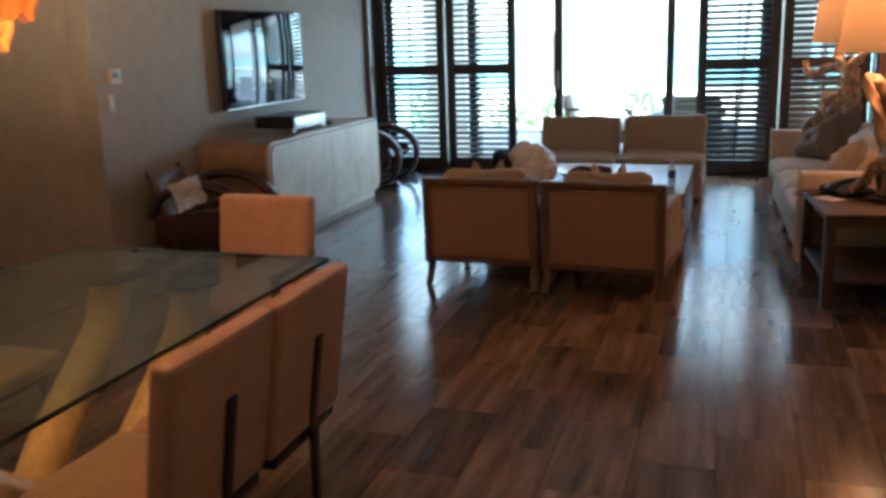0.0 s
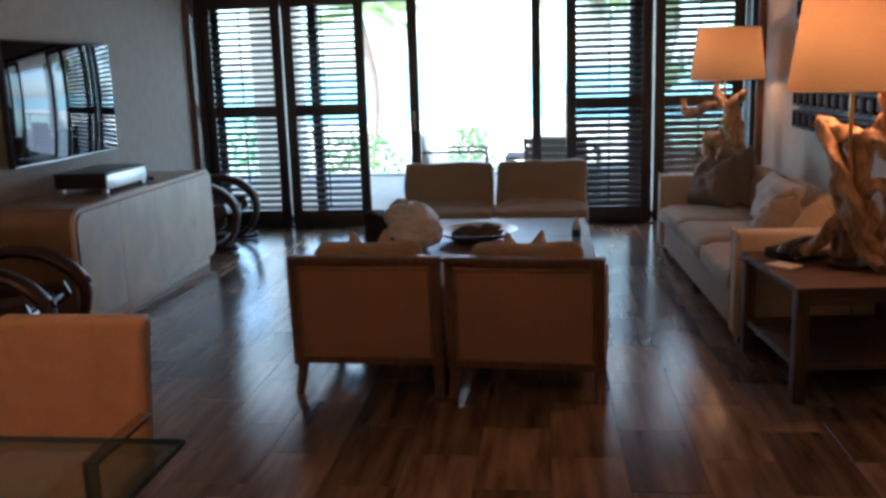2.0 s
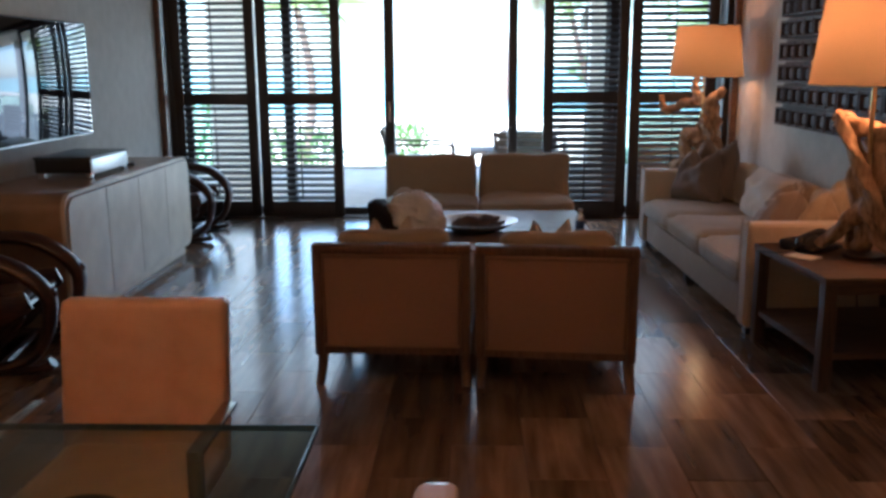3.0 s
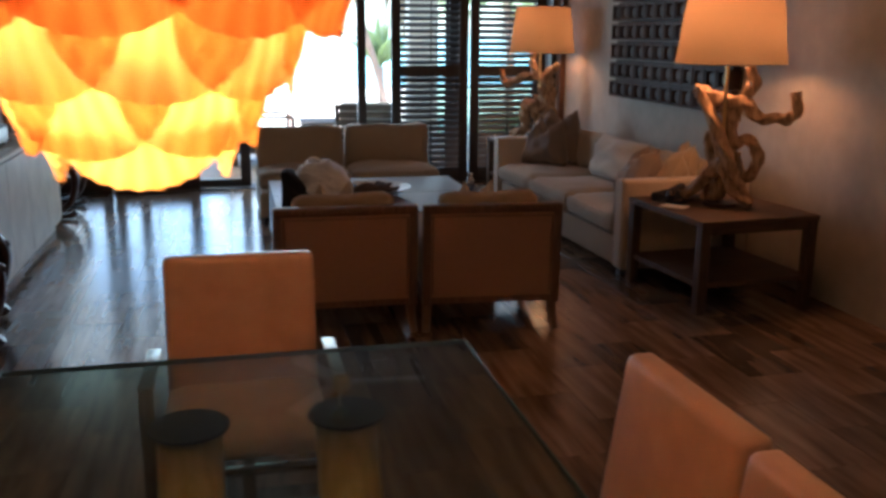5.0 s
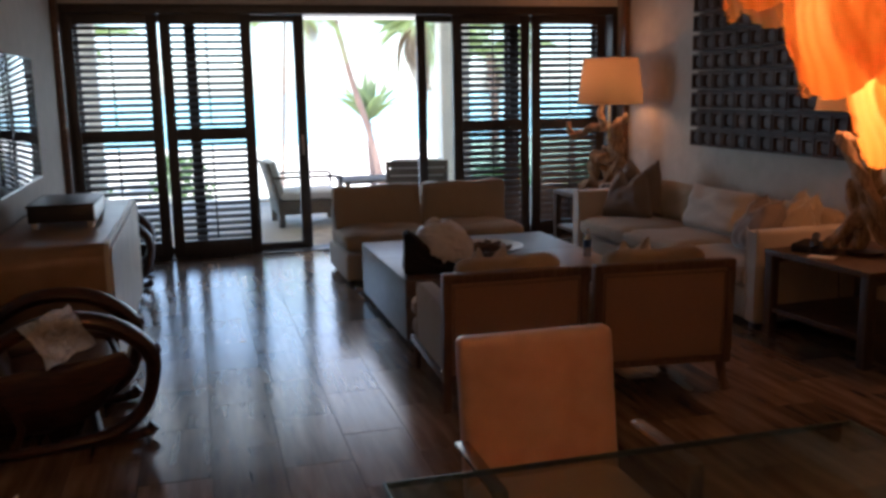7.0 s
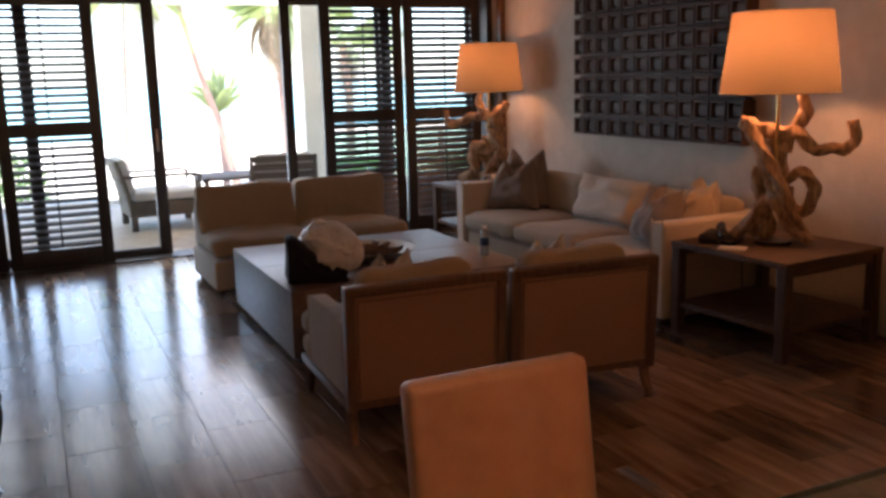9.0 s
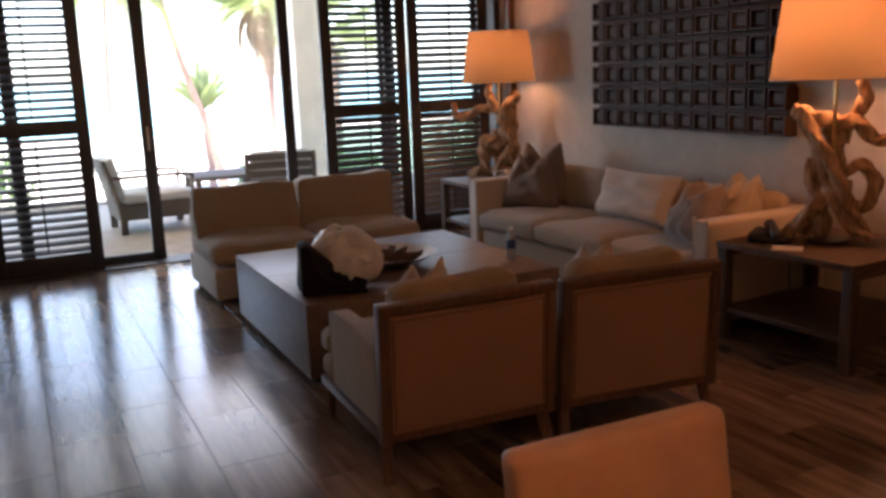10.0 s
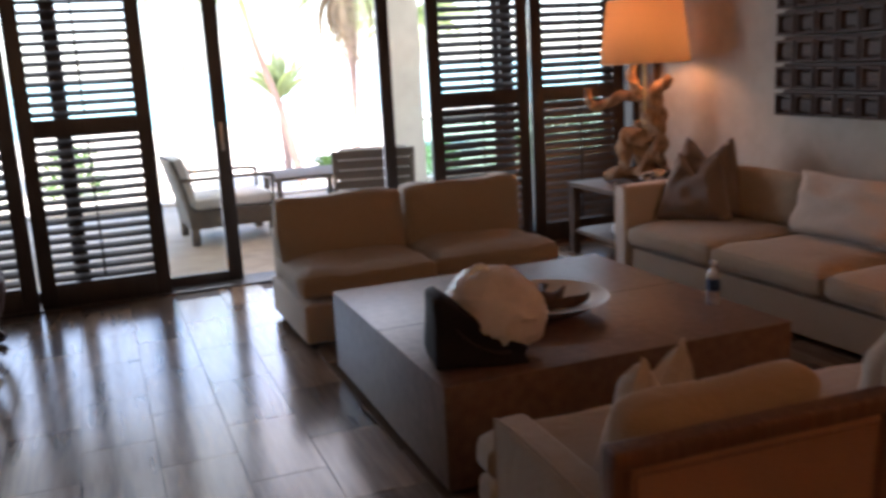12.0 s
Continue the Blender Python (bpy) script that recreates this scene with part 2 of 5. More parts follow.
STONE = surface("terrace_stone", (0.42, 0.34, 0.25), (0.56, 0.47, 0.36), 0.55, 7, bump=0.08, vary=0.08)
WHITEWALL = surface("white_render", (0.74, 0.72, 0.67), (0.82, 0.8, 0.75), 0.85, 12, bump=0.12, fine=60)
WICKER = surface("grey_brown_wicker", (0.09, 0.07, 0.055), (0.2, 0.165, 0.13), 0.7, 60, (1, 1, 4), 0.5, 90)
SAND = surface("sand", (0.55, 0.47, 0.35), (0.66, 0.58, 0.45), 0.9, 3, bump=0.2, fine=20)
SEA = surface("sea_water", (0.02, 0.27, 0.3), (0.05, 0.38, 0.4), 0.15, 0.3, (1, 3, 1), 0.2, 2)
BARK = surface("palm_bark", (0.15, 0.095, 0.07), (0.26, 0.175, 0.13), 0.85, 9, (1, 1, 6), 0.5, 14)
FROND = surface("palm_leaf", (0.14, 0.18, 0.085), (0.25, 0.29, 0.155), 0.45, 6, bump=0.1, vary=0.3)
DRYFROND = surface("dry_palm_leaf", (0.16, 0.12, 0.07), (0.27, 0.2, 0.12), 0.75, 6, bump=0.1, vary=0.3)
HEDGE = surface("shrub_leaf", (0.03, 0.075, 0.018), (0.085, 0.15, 0.04), 0.55, 9, bump=0.1, vary=0.3)
leafy(FROND, (0.3, 0.38, 0.1))
leafy(HEDGE, (0.16, 0.26, 0.05))
GLASS = pane_material("window_glass", (0.93, 0.96, 0.95))
TABLEGLASS = pane_material("table_glass", (0.7, 0.78, 0.71))
GREENEDGE = surface("green_glass_edge", (0.012, 0.035, 0.03), (0.025, 0.065, 0.055), 0.06, 10, bump=0)
leafy(GREENEDGE, (0.5, 0.65, 0.6), 0.16)
BALUSTRADE = pane_material("green_balustrade_glass", (0.72, 0.9, 0.86))
BOTTLE = pane_material("clear_bottle_plastic", (0.86, 0.89, 0.91), 0.08, 0.25, 0.22)
LABELBLUE = surface("blue_label", (0.01, 0.03, 0.1), (0.02, 0.06, 0.17), 0.4, 60, bump=0)
SHADE = lit_cloth("lamp_shade_linen", (0.28, 0.205, 0.125), share=0.45)
SHELL = lit_cloth("translucent_shell", (0.86, 0.63, 0.3), True, 0.75)
BULB = glow("warm_bulb", (1.0, 0.6, 0.25), 5)


# ---- building helpers ----
def merge(bm, other, m=None):
    me = bpy.data.meshes.new("scratch")
    other.to_mesh(me)
    other.free()
    if m is not None:
        me.transform(m)
    bm.from_mesh(me)
    bpy.data.meshes.remove(me)


def box(bm, lo, hi, r=0.006, seg=2, m=None):
    t = bmesh.new()
    bmesh.ops.create_cube(t, size=1.0)
    for v in t.verts:
        v.co = Vector([(a + b) / 2 + c * (b - a) for a, b, c in zip(lo, hi, v.co)])
    r = min(r, 0.45 * min(b - a for a, b in zip(lo, hi)))
    if r > 0:
        bmesh.ops.bevel(t, geom=list(t.edges), offset=r, segments=seg, affect="EDGES", profile=0.6)
    merge(bm, t, m)
    return bm


def one_box(lo, hi, r=0.006, seg=2, m=None):
    return box(bmesh.new(), lo, hi, r, seg, m)


def tube(bm, points, radii, sides=10, rough=0.0, wrinkle=9.0, caps=True, flat=1.0, steps=5, seed=0.0):
    """A swept limb through points, with radii along it; rough adds knots. flat squeezes it across."""
    pts = [Vector(p) for p in points]
    path, rad = [], []
    for i in range(len(pts) - 1):
        a, b, c, d = pts[max(i - 1, 0)], pts[i], pts[i + 1], pts[min(i + 2, len(pts) - 1)]
        for k in range(steps):
            u = k / steps
            path.append(0.5 * (2 * b + (c - a) * u + (2 * a - 5 * b + 4 * c - d) * u * u + (3 * b - a - 3 * c + d) * u ** 3))
            rad.append(radii[i] * (1 - u) + radii[i + 1] * u)
    path.append(pts[-1])
    rad.append(radii[-1])
    rings, side = [], None
    for i, p in enumerate(path):
        way = (path[min(i + 1, len(path) - 1)] - path[max(i - 1, 0)]).normalized()
        if side is None:
            side = way.orthogonal().normalized() if abs(way.y) > 0.95 else way.cross(Vector((0, 1, 0))).normalized()
        side = (side - way * side.dot(way)).normalized()
        up = way.cross(side)
        ring = []
        for k in range(sides):
            a = 2 * math.pi * k / sides
            off = side * math.cos(a) + up * math.sin(a) * flat
            q = p + off * rad[i]
            if rough:
                q += off * rad[i] * rough * (noise.noise(q * wrinkle + Vector((seed, seed * 2, 0))) + 0.5 * math.sin(3 * a + i * 0.55 + seed))
            ring.append(bm.verts.new(q))
        rings.append(ring)
    for r0, r1 in zip(rings, rings[1:]):
        for k in range(sides):
            bm.faces.new((r0[k], r0[(k + 1) % sides], r1[(k + 1) % sides], r1[k]))
    if caps:
        bm.faces.new(rings[0][::-1])
        bm.faces.new(rings[-1])
    return bm


def lathe(bm, profile, sides=28, m=None, close=False):
    t = bmesh.new()
    rings = [[t.verts.new((r * math.cos(2 * math.pi * k / sides), r * math.sin(2 * math.pi * k / sides), z)) for k in range(sides)] for r, z in profile]
    for a, b in zip(rings, rings[1:]):
        for k in range(sides):
            t.faces.new((a[k], a[(k + 1) % sides], b[(k + 1) % sides], b[k]))
    if close:
        t.faces.new(rings[0][::-1])
        t.faces.new(rings[-1])
    merge(bm, t, m)
    return bm


def cushion(lo, hi, puff=0.35, corner=0.045, wobble=0.006, seed=0.0, cuts=9, m=None):
    """A filled seat or back cushion: a soft box, fuller in the middle, a little uneven."""
    bm = bmesh.new()
    bmesh.ops.create_cube(bm, size=2.0)
    bmesh.ops.subdivide_edges(bm, edges=list(bm.edges), cuts=cuts, use_grid_fill=True)
    half = Vector([(b - a) / 2 for a, b in zip(lo, hi)])
    mid = Vector([(b + a) / 2 for a, b in zip(lo, hi)])
    thin = min(range(3), key=lambda i: half[i])
    others = [i for i in range(3) if i != thin]
    for v in bm.verts:
        u = v.co.copy()
        edge = max(abs(u[others[0]]), abs(u[others[1]]))
        p = Vector(u)
        inner = Vector([max(half[i] - corner, 0.001) for i in range(3)])
        q = Vector([u[i] * half[i] for i in range(3)])
        core = Vector([max(-inner[i], min(inner[i], q[i])) for i in range(3)])
        d = q - core
        if d.length > corner:
            d = d.normalized() * corner
        p = core + d
        p[thin] *= (1 - puff) + puff * (1 - edge ** 3.0)
        w = noise.noise_vector(p * 5 + Vector((seed, seed * 3, 7))) * wobble
        v.co = mid + p + w
    if m is not None:
        bm.transform(m)
    return bm


def welt(lo, hi, puff, corner, wobble, seed, side, m=None):
    """The corded seam round one face of such a cushion; side is 1 or -1."""
    half = Vector([(b - a) / 2 for a, b in zip(lo, hi)])
    mid = Vector([(b + a) / 2 for a, b in zip(lo, hi)])
    thin = min(range(3), key=lambda i: half[i])
    i, j = [k for k in range(3) if k != thin]
    c = 0.707 * corner
    pts = []
    for si, sj, a0 in ((1, 1, 0), (-1, 1, 90), (-1, -1, 180), (1, -1, 270)):
        ends = []
        for k in range(5):
            a = radians(a0 + 22.5 * k)
            p = Vector((0, 0, 0))
            p[i] = si * (half[i] - corner) + c * math.cos(a)
            p[j] = sj * (half[j] - corner) + c * math.sin(a)
            p[thin] = side * (max(half[thin] - corner, 0.001) + c) * (1 - puff)
            ends.append(p)
        if pts:
            pts += [pts[-1].lerp(ends[0], k / 8) for k in range(1, 8)]
        pts += ends
    pts += [pts[-1].lerp(pts[0], k / 8) for k in range(1, 9)]
    pts = [mid + p + noise.noise_vector(p * 5 + Vector((seed, seed * 3, 7))) * wobble for p in pts]
    bm = tube(bmesh.new(), pts, [0.0048] * len(pts), 6, steps=1, caps=False)
    if m is not None:
        bm.transform(m)
    return bm


def pillow(w, h, d, chop=0.1, seed=0.0):
    """A throw pillow that stands on its edge, with pointed ears and a dent in the top; its base is at the origin, and it leans on +y."""
    bm = bmesh.new()
    n = 18
    sheets = []
    for face in (-1, 1):
        grid = []
        for i in range(n + 1):
            row = []
            for j in range(n + 1):
                u, v = 2 * i / n - 1, 2 * j / n - 1
                x = u * w / 2 * (1 - 0.1 * (1 - v * v)) * (1.06 - 3.4 * chop * ((v + 1) / 2) ** 2)
                z = (v + 1) / 2 * h + (-0.05 * h * (1 - u * u) if v > 0 else 0.03 * h * (1 - u * u)) * abs(v) ** 3
                z -= chop * (1 - abs(u)) ** 1.5 * max(0, (v + 1) / 2) ** 3
                fat = ((1 - u ** 4) * (1 - v ** 4)) ** 0.55
                y = face * d / 2 * fat * (1.1 - 0.3 * v)
                if abs(u) == 1 or abs(v) == 1:
                    y = 0
                y += 0.03 * w * noise.noise(Vector((u * 1.6 + seed, v * 1.6, seed)))
                y += face * 0.035 * d * fat * math.sin(5 * u + 3 * noise.noise(Vector((u * 2, v * 2, seed)))) * (v + 1)
                y += face * 0.14 * d * fat * noise.noise(Vector((u * 2.6 + seed, v * 2.2, seed + face)))
                row.append(bm.verts.new((x, y, z)))
            grid.append(row)
        sheets.append(grid)
        for i in range(n):
            for j in range(n):
                q = (grid[i][j], grid[i + 1][j], grid[i + 1][j + 1], grid[i][j + 1])
                bm.faces.new(q if face < 0 else q[::-1])
    bmesh.ops.remove_doubles(bm, verts=list(bm.verts), dist=0.0004)
    return bm


def pillow_edge(w, h, chop, seed):
    """The corded seam that runs round such a pillow."""
    def at(u, v):
        x = u * w / 2 * (1 - 0.1 * (1 - v * v)) * (1.06 - 3.4 * chop * ((v + 1) / 2) ** 2)
        z = (v + 1) / 2 * h + (-0.05 * h * (1 - u * u) if v > 0 else 0.03 * h * (1 - u * u)) * abs(v) ** 3
        z -= chop * (1 - abs(u)) ** 1.5 * max(0, (v + 1) / 2) ** 3
        return x, 0.03 * w * noise.noise(Vector((u * 1.6 + seed, v * 1.6, seed))), z
    ts = [2 * k / 14 - 1 for k in range(15)]
    pts = [at(-1, t) for t in ts] + [at(t, 1) for t in ts[1:]] + [at(1, -t) for t in ts[1:]] + [at(-t, -1) for t in ts[1:]]
    return tube(bmesh.new(), pts, [0.0045] * len(pts), 6, steps=1, caps=False)


def crumple(size, seed, rough=0.25, detail=4, freq=4.0):
    bm = bmesh.new()
    bmesh.ops.create_icosphere(bm, subdivisions=detail, radius=1.0)
    for v in bm.verts:
        p = v.co.copy()
        k = 1 + rough * noise.fractal(p * freq * 0.4 + Vector((seed, 0, 0)), 0.7, 2.2, 4)
        k -= rough * 0.5 * abs(noise.noise(p * freq + Vector((0, seed, 0))))
        v.co = Vector([a * s * k for a, s in zip(p, size)])
        v.co.z = max(v.co.z, -size[2] * 0.75)
    return bm


def part(name, bm, material, parent=None, label="", kind="", m=None):
    me = bpy.data.meshes.new(name)
    bmesh.ops.recalc_face_normals(bm, faces=list(bm.faces))
    bm.to_mesh(me)
    bm.free()
    me.polygons.foreach_set("use_smooth", [True] * len(me.polygons))
    me.set_sharp_from_angle(angle=radians(38))
    me.materials.append(material)
    ob = new(name, me)
    if parent is not None:
        ob.parent = parent
    if m is not None:
        ob.matrix_basis = m
    return tagged(ob, label=label, kind=kind)


def again(ob, name, parent, m):
    """A further alike part on the same mesh."""
    o = new(name, ob.data)
    o.parent, o.matrix_basis = parent, m
    return o


def root(name, m, label, category, group="", kind=""):
    ob = new(name)
    ob.empty_display_size = 0.1
    ob.matrix_basis = m
    return tagged(ob, label, category, group, kind)


def thing(name, bm, material, m, label, category, group=""):
    return tagged(part(name, bm, material, None, "", "", m), label, category, group)


def structure(name, bm, material, label, category):
    return tagged(part(name, bm, material), label, category, "", "structure")


# ---- the room ----
XL, XR, YF, YB, ZC = -4.32, 1.17, 10.64, -2.2, 2.75
XD, YD = -6.6, 5.65  # the dining end is wider: its far wall at YD, its side wall at XD
structure("floor", one_box((XD - 0.2, YB - 0.2, -2.94), (XR + 0.2, 10.96, -0.006), 0), GROUT_GAP_SHADE, "dark grouted bed under polished stone floor tiles", "floor")
structure("ceiling", one_box((XD - 0.2, YB - 0.2, ZC), (XR + 0.2, 11.0, ZC + 0.2), 0), CEILING, "plain brown wooden ceiling", "ceiling")
structure("wall_west", one_box((XL - 0.18, YD, -0.1), (XL, 11.0, ZC), 0.004), PLASTER, "off-white plaster wall behind the television", "wall")
structure("wall_dining", one_box((XD, YD, -0.1), (XL - 0.182, YD + 0.18, ZC), 0.004), PLASTER, "off-white plaster wall beside the dining table", "wall")
structure("wall_dining_side", one_box((XD - 0.18, YB, -0.1), (XD - 0.002, YD + 0.18, ZC), 0.004), PLASTER, "plain off-white plaster side wall", "wall")
structure("wall_south", one_box((XD - 0.18, YB - 0.18, -0.1), (XR + 0.18, YB - 0.002, ZC), 0.004), PLASTER, "plain off-white plaster wall behind the dining end", "wall")
structure("wall_east", one_box((XR, YB, -0.1), (XR + 0.18, 11.0, ZC), 0.004), PLASTER, "off-white plaster wall behind the sofa", "wall")
structure("wall_north", one_box((XL, YF, 2.385), (XR, YF + 0.36, ZC), 0.004), PLASTER, "off-white plaster strip above the shutters", "wall")
structure("trim_west", one_box((XL + 0.002, 10.36, 0.0), (XL + 0.06, 10.44, ZC), 0.004), WALNUT, "brown wooden upright trim beside the shutters", "trim")
structure("trim_east", one_box((XR - 0.06, 10.36, 0.0), (XR - 0.002, 10.44, ZC), 0.004), WALNUT, "brown wooden upright trim beside the shutters", "trim")

frame_bm = one_box((XL + 0.002, YF + 0.002, 2.3), (XR - 0.002, YF + 0.32, 2.383), 0.004)
box(frame_bm, (XL + 0.002, YF + 0.002, 0.0), (XL + 0.05, YF + 0.32, 2.3), 0.004)
box(frame_bm, (XR - 0.06, YF + 0.002, 0.0), (XR - 0.002, YF + 0.32, 2.3), 0.004)
structure("door_frame", frame_bm, DARKWOOD, "dark-stained wooden frame round the doors and shutters", "door frame")
structure("door_track", one_box((XL + 0.05, YF + 0.01, -0.005), (XR - 0.06, YF + 0.32, 0.012), 0.003), DARKWOOD, "dark floor track of the sliding shutters", "track")

# ---- shutters ----
SY, PW, PT = 10.7, 0.83, 0.036
PZ0, PZ1 = 0.014, 2.298
FIELDS = ((0.17, 1.13), (1.25, 2.205))


def shutter_panel(x0, tilts):
    top = root("shutter_panel", pose(x0, SY, 0), "dark-stained wooden louvred shutter panel on a floor track", "shutter", "sliding louvred shutters")
    s = 0.1
    for a, b in ((0.0, s), (PW - s, PW)):
        part("stile", one_box((a, -PT / 2, PZ0), (b, PT / 2, PZ1), 0.004), DARKWOOD, top)
    for a, b in ((PZ0, 0.17), (1.13, 1.25), (2.205, PZ1)):
        part("rail", one_box((s, -PT / 2 + 0.002, a), (PW - s, PT / 2 - 0.002, b), 0.003), DARKWOOD, top)
    first = None
    for (z0, z1), degrees in zip(FIELDS, tilts):
        n = 15
        tilt = pose(0, 0, 0, degrees)
        for i in range(n):
            z = z0 + (i + 0.5) * (z1 - z0) / n
            m = Matrix.Translation((PW / 2, 0, z)) @ tilt
            if first is None:
                b = bmesh.new()
                w = PW / 2 - s + 0.001
                prof = [(-0.037, 0), (-0.02, 0.0052), (0.02, 0.0052), (0.037, 0), (0.02, -0.0052), (-0.02, -0.0052)]
                ends = [[b.verts.new((x, y, z_)) for y, z_ in prof] for x in (-w, w)]
                for k in range(6):
                    b.faces.new((ends[0][k], ends[0][(k + 1) % 6], ends[1][(k + 1) % 6], ends[1][k]))
                b.faces.new(ends[0][::-1])
                b.faces.new(ends[1])
                first = part("slat", b, SLATWOOD, top, m=m)
            else:
                again(first, "slat", top, m)
        part("tilt_rod", one_box((PW / 2 - 0.006, -0.05, z0 + 0.02), (PW / 2 + 0.006, -0.04, z1 - 0.02), 0.002), DARKWOOD, top)
    return top


shutter_panel(-4.285, (31, 30))
shutter_panel(-3.44, (27, 28))
shutter_panel(-0.628, (46, 36))
shutter_panel(0.22, (51, 40))


def sliding_door(x0, x1, y, label):
    top = root("sliding_door", pose(0, y, 0), label, "glass door", "sliding glass doors")
    z0, z1, t = 0.014, 2.298, 0.022
    for a, b in ((x0, x0 + 0.095), (x1 - 0.105, x1)):
        stile = part("stile", one_box((a, -t, z0), (b, t, z1), 0.004), DARKWOOD, top)
    part("bottom_rail", one_box((x0 + 0.095, -t + 0.002, z0), (x1 - 0.105, t - 0.002, 0.085), 0.003), DARKWOOD, top)
    part("top_rail", one_box((x0 + 0.095, -t + 0.002, 2.235), (x1 - 0.105, t - 0.002, z1), 0.003), DARKWOOD, top)
    pane = part("pane", one_box((x0 + 0.096, -0.003, 0.086), (x1 - 0.106, 0.003, 2.234), 0), GLASS, top)
    pane.visible_shadow = False
    part("pull", one_box((x1 - 0.065, -t - 0.012, 0.95), (x1 - 0.045, -t, 1.15), 0.004), STEEL, stile, "small metal door pull")
    return top


sliding_door(-3.215, -2.095, 10.84, "dark-framed sliding glass door standing half open")
sliding_door(-0.965, 0.13, 10.84, "dark-framed sliding glass door pushed open")
sliding_door(-4.265, -3.12, 10.915, "dark-framed fixed glass door behind the shutters")
sliding_door(0.0, 1.1, 10.915, "dark-framed fixed glass door behind the shutters")

# ---- television wall ----
tv = root("television", pose(-4.216, 7.84, 1.422), "wide flat black television with a mirror-like dark screen on the wall", "television")
casing = part("casing", one_box((-0.05, -0.72, -0.409), (-0.004, 0.72, 0.409), 0.008), BLACK, tv)
part("screen", one_box((-0.0035, -0.708, -0.396), (0.0, 0.708, 0.398), 0.001), SCREEN, tv)
part("bezel", one_box((-0.0035, -0.716, -0.407), (0.002, 0.716, -0.3965), 0.002), STEEL, casing, "thin silver lower edge")
part("wall_bracket", one_box((-0.103, -0.25, -0.2), (-0.0505, 0.25, 0.2), 0.004), BLACK, tv)

therm = root("thermostat", pose(-4.319, 5.84, 1.36), "small white wall thermostat with a dark display", "thermostat")
part("housing", one_box((0, -0.06, -0.05), (0.028, 0.06, 0.05), 0.008), CREAM, therm)
part("display", one_box((0.0275, -0.035, -0.01), (0.0295, 0.035, 0.03), 0.001), BLACK, therm)
switch = root("light_switch", pose(-4.319, 5.79, 1.18), "white plastic light switch plate on the plaster wall", "light switch")
part("plate", one_box((0, -0.036, -0.058), (0.007, 0.036, 0.058), 0.003), CREAM, switch)
part("rocker", one_box((0.007, -0.014, -0.028), (0.011, 0.014, 0.028), 0.002), WHITECLOTH, switch)

# sideboard: waterfall ends, ivory front with four doors
side = root("sideboard", pose(-3.645, 6.72, 0), "long ivory-fronted sideboard with rounded tan lacquer ends", "sideboard")


def round_front(y0, y1, z0, z1, r, x0, x1, edge=0.004):
    """A slab in the y-z plane with rounded corners."""
    b = bmesh.new()
    ring = []
    for cy, cz, a0 in ((y1 - r, z1 - r, 0), (y0 + r, z1 - r, 90), (y0 + r, z0 + r, 180), (y1 - r, z0 + r, 270)):
        for k in range(9):
            a = radians(a0 + 90 * k / 8)
            ring.append((cy + r * math.cos(a), cz + r * math.sin(a)))
    lo = [b.verts.new((x0, y, z)) for y, z in ring]
    hi = [b.verts.new((x1 - edge, y, z)) for y, z in ring]
    cy, cz = (y0 + y1) / 2, (z0 + z1) / 2
    top = [b.verts.new((x1, cy + (y - cy) * (1 - edge / (y1 - y0)), cz + (z - cz) * (1 - 2 * edge / (z1 - z0)))) for y, z in ring]
    for a, c in ((lo, hi), (hi, top)):
        for k in range(len(ring)):
            b.faces.new((a[k], a[(k + 1) % len(ring)], c[(k + 1) % len(ring)], c[k]))
    b.faces.new(lo[::-1])
    b.faces.new(top)
    return b


SL = 2.28
part("carcass", round_front(0, SL, 0.075, 0.8, 0.11, -0.63, -0.03), TANLACQ, side, "glossy tan lacquered body")
part("face_frame", round_front(0, SL, 0.075, 0.8, 0.11, -0.03, -0.006), IVORY, side, "ivory parchment edge")
# dark sheet just behind the doors, paints the shade in their gaps
part("reveal", round_front(0.024, SL - 0.024, 0.094, 0.776, 0.09, -0.02, -0.0045, 0.0004), GROUT_GAP_SHADE, side, "dark sheet painted as the shade in the gaps round the doors")
for i in range(4):
    a = 0.03 + i * (SL - 0.06) / 4
    b_ = a + (SL - 0.06) / 4 - 0.006
    if i in (0, 3):
        bm = bmesh.new()
        r = 0.085
        pts = []
        for k in range(9):
            t = radians(90 + 90 * k / 8)
            pts.append((a + r + r * math.cos(t), 0.77 - r + r * math.sin(t)))
        for k in range(9):
            t = radians(180 + 90 * k / 8)
            pts.append((a + r + r * math.cos(t), 0.1 + r + r * math.sin(t)))
        pts += [(b_, 0.1), (b_, 0.77)]
        if i == 3:
            pts = [(a + b_ - y, z) for y, z in pts][::-1]
        lo = [bm.verts.new((-0.0042, y, z)) for y, z in pts]
        hi = [bm.verts.new((0.006, y, z)) for y, z in pts]
        for k in range(len(pts)):
            bm.faces.new((lo[k], lo[(k + 1) % len(pts)], hi[(k + 1) % len(pts)], hi[k]))
        bm.faces.new(lo[::-1])
        bm.faces.new(hi)
    else:
        bm = one_box((-0.0042, a, 0.1), (0.006, b_, 0.77), 0)
    door = part("door", bm, IVORY, side)
    for f in door.data.polygons:
        f.use_smooth = False
part("plinth", one_box((-0.58, 0.06, 0.0), (-0.05, SL - 0.06, 0.0745), 0.003), IVORY, side, "recessed ivory plinth")

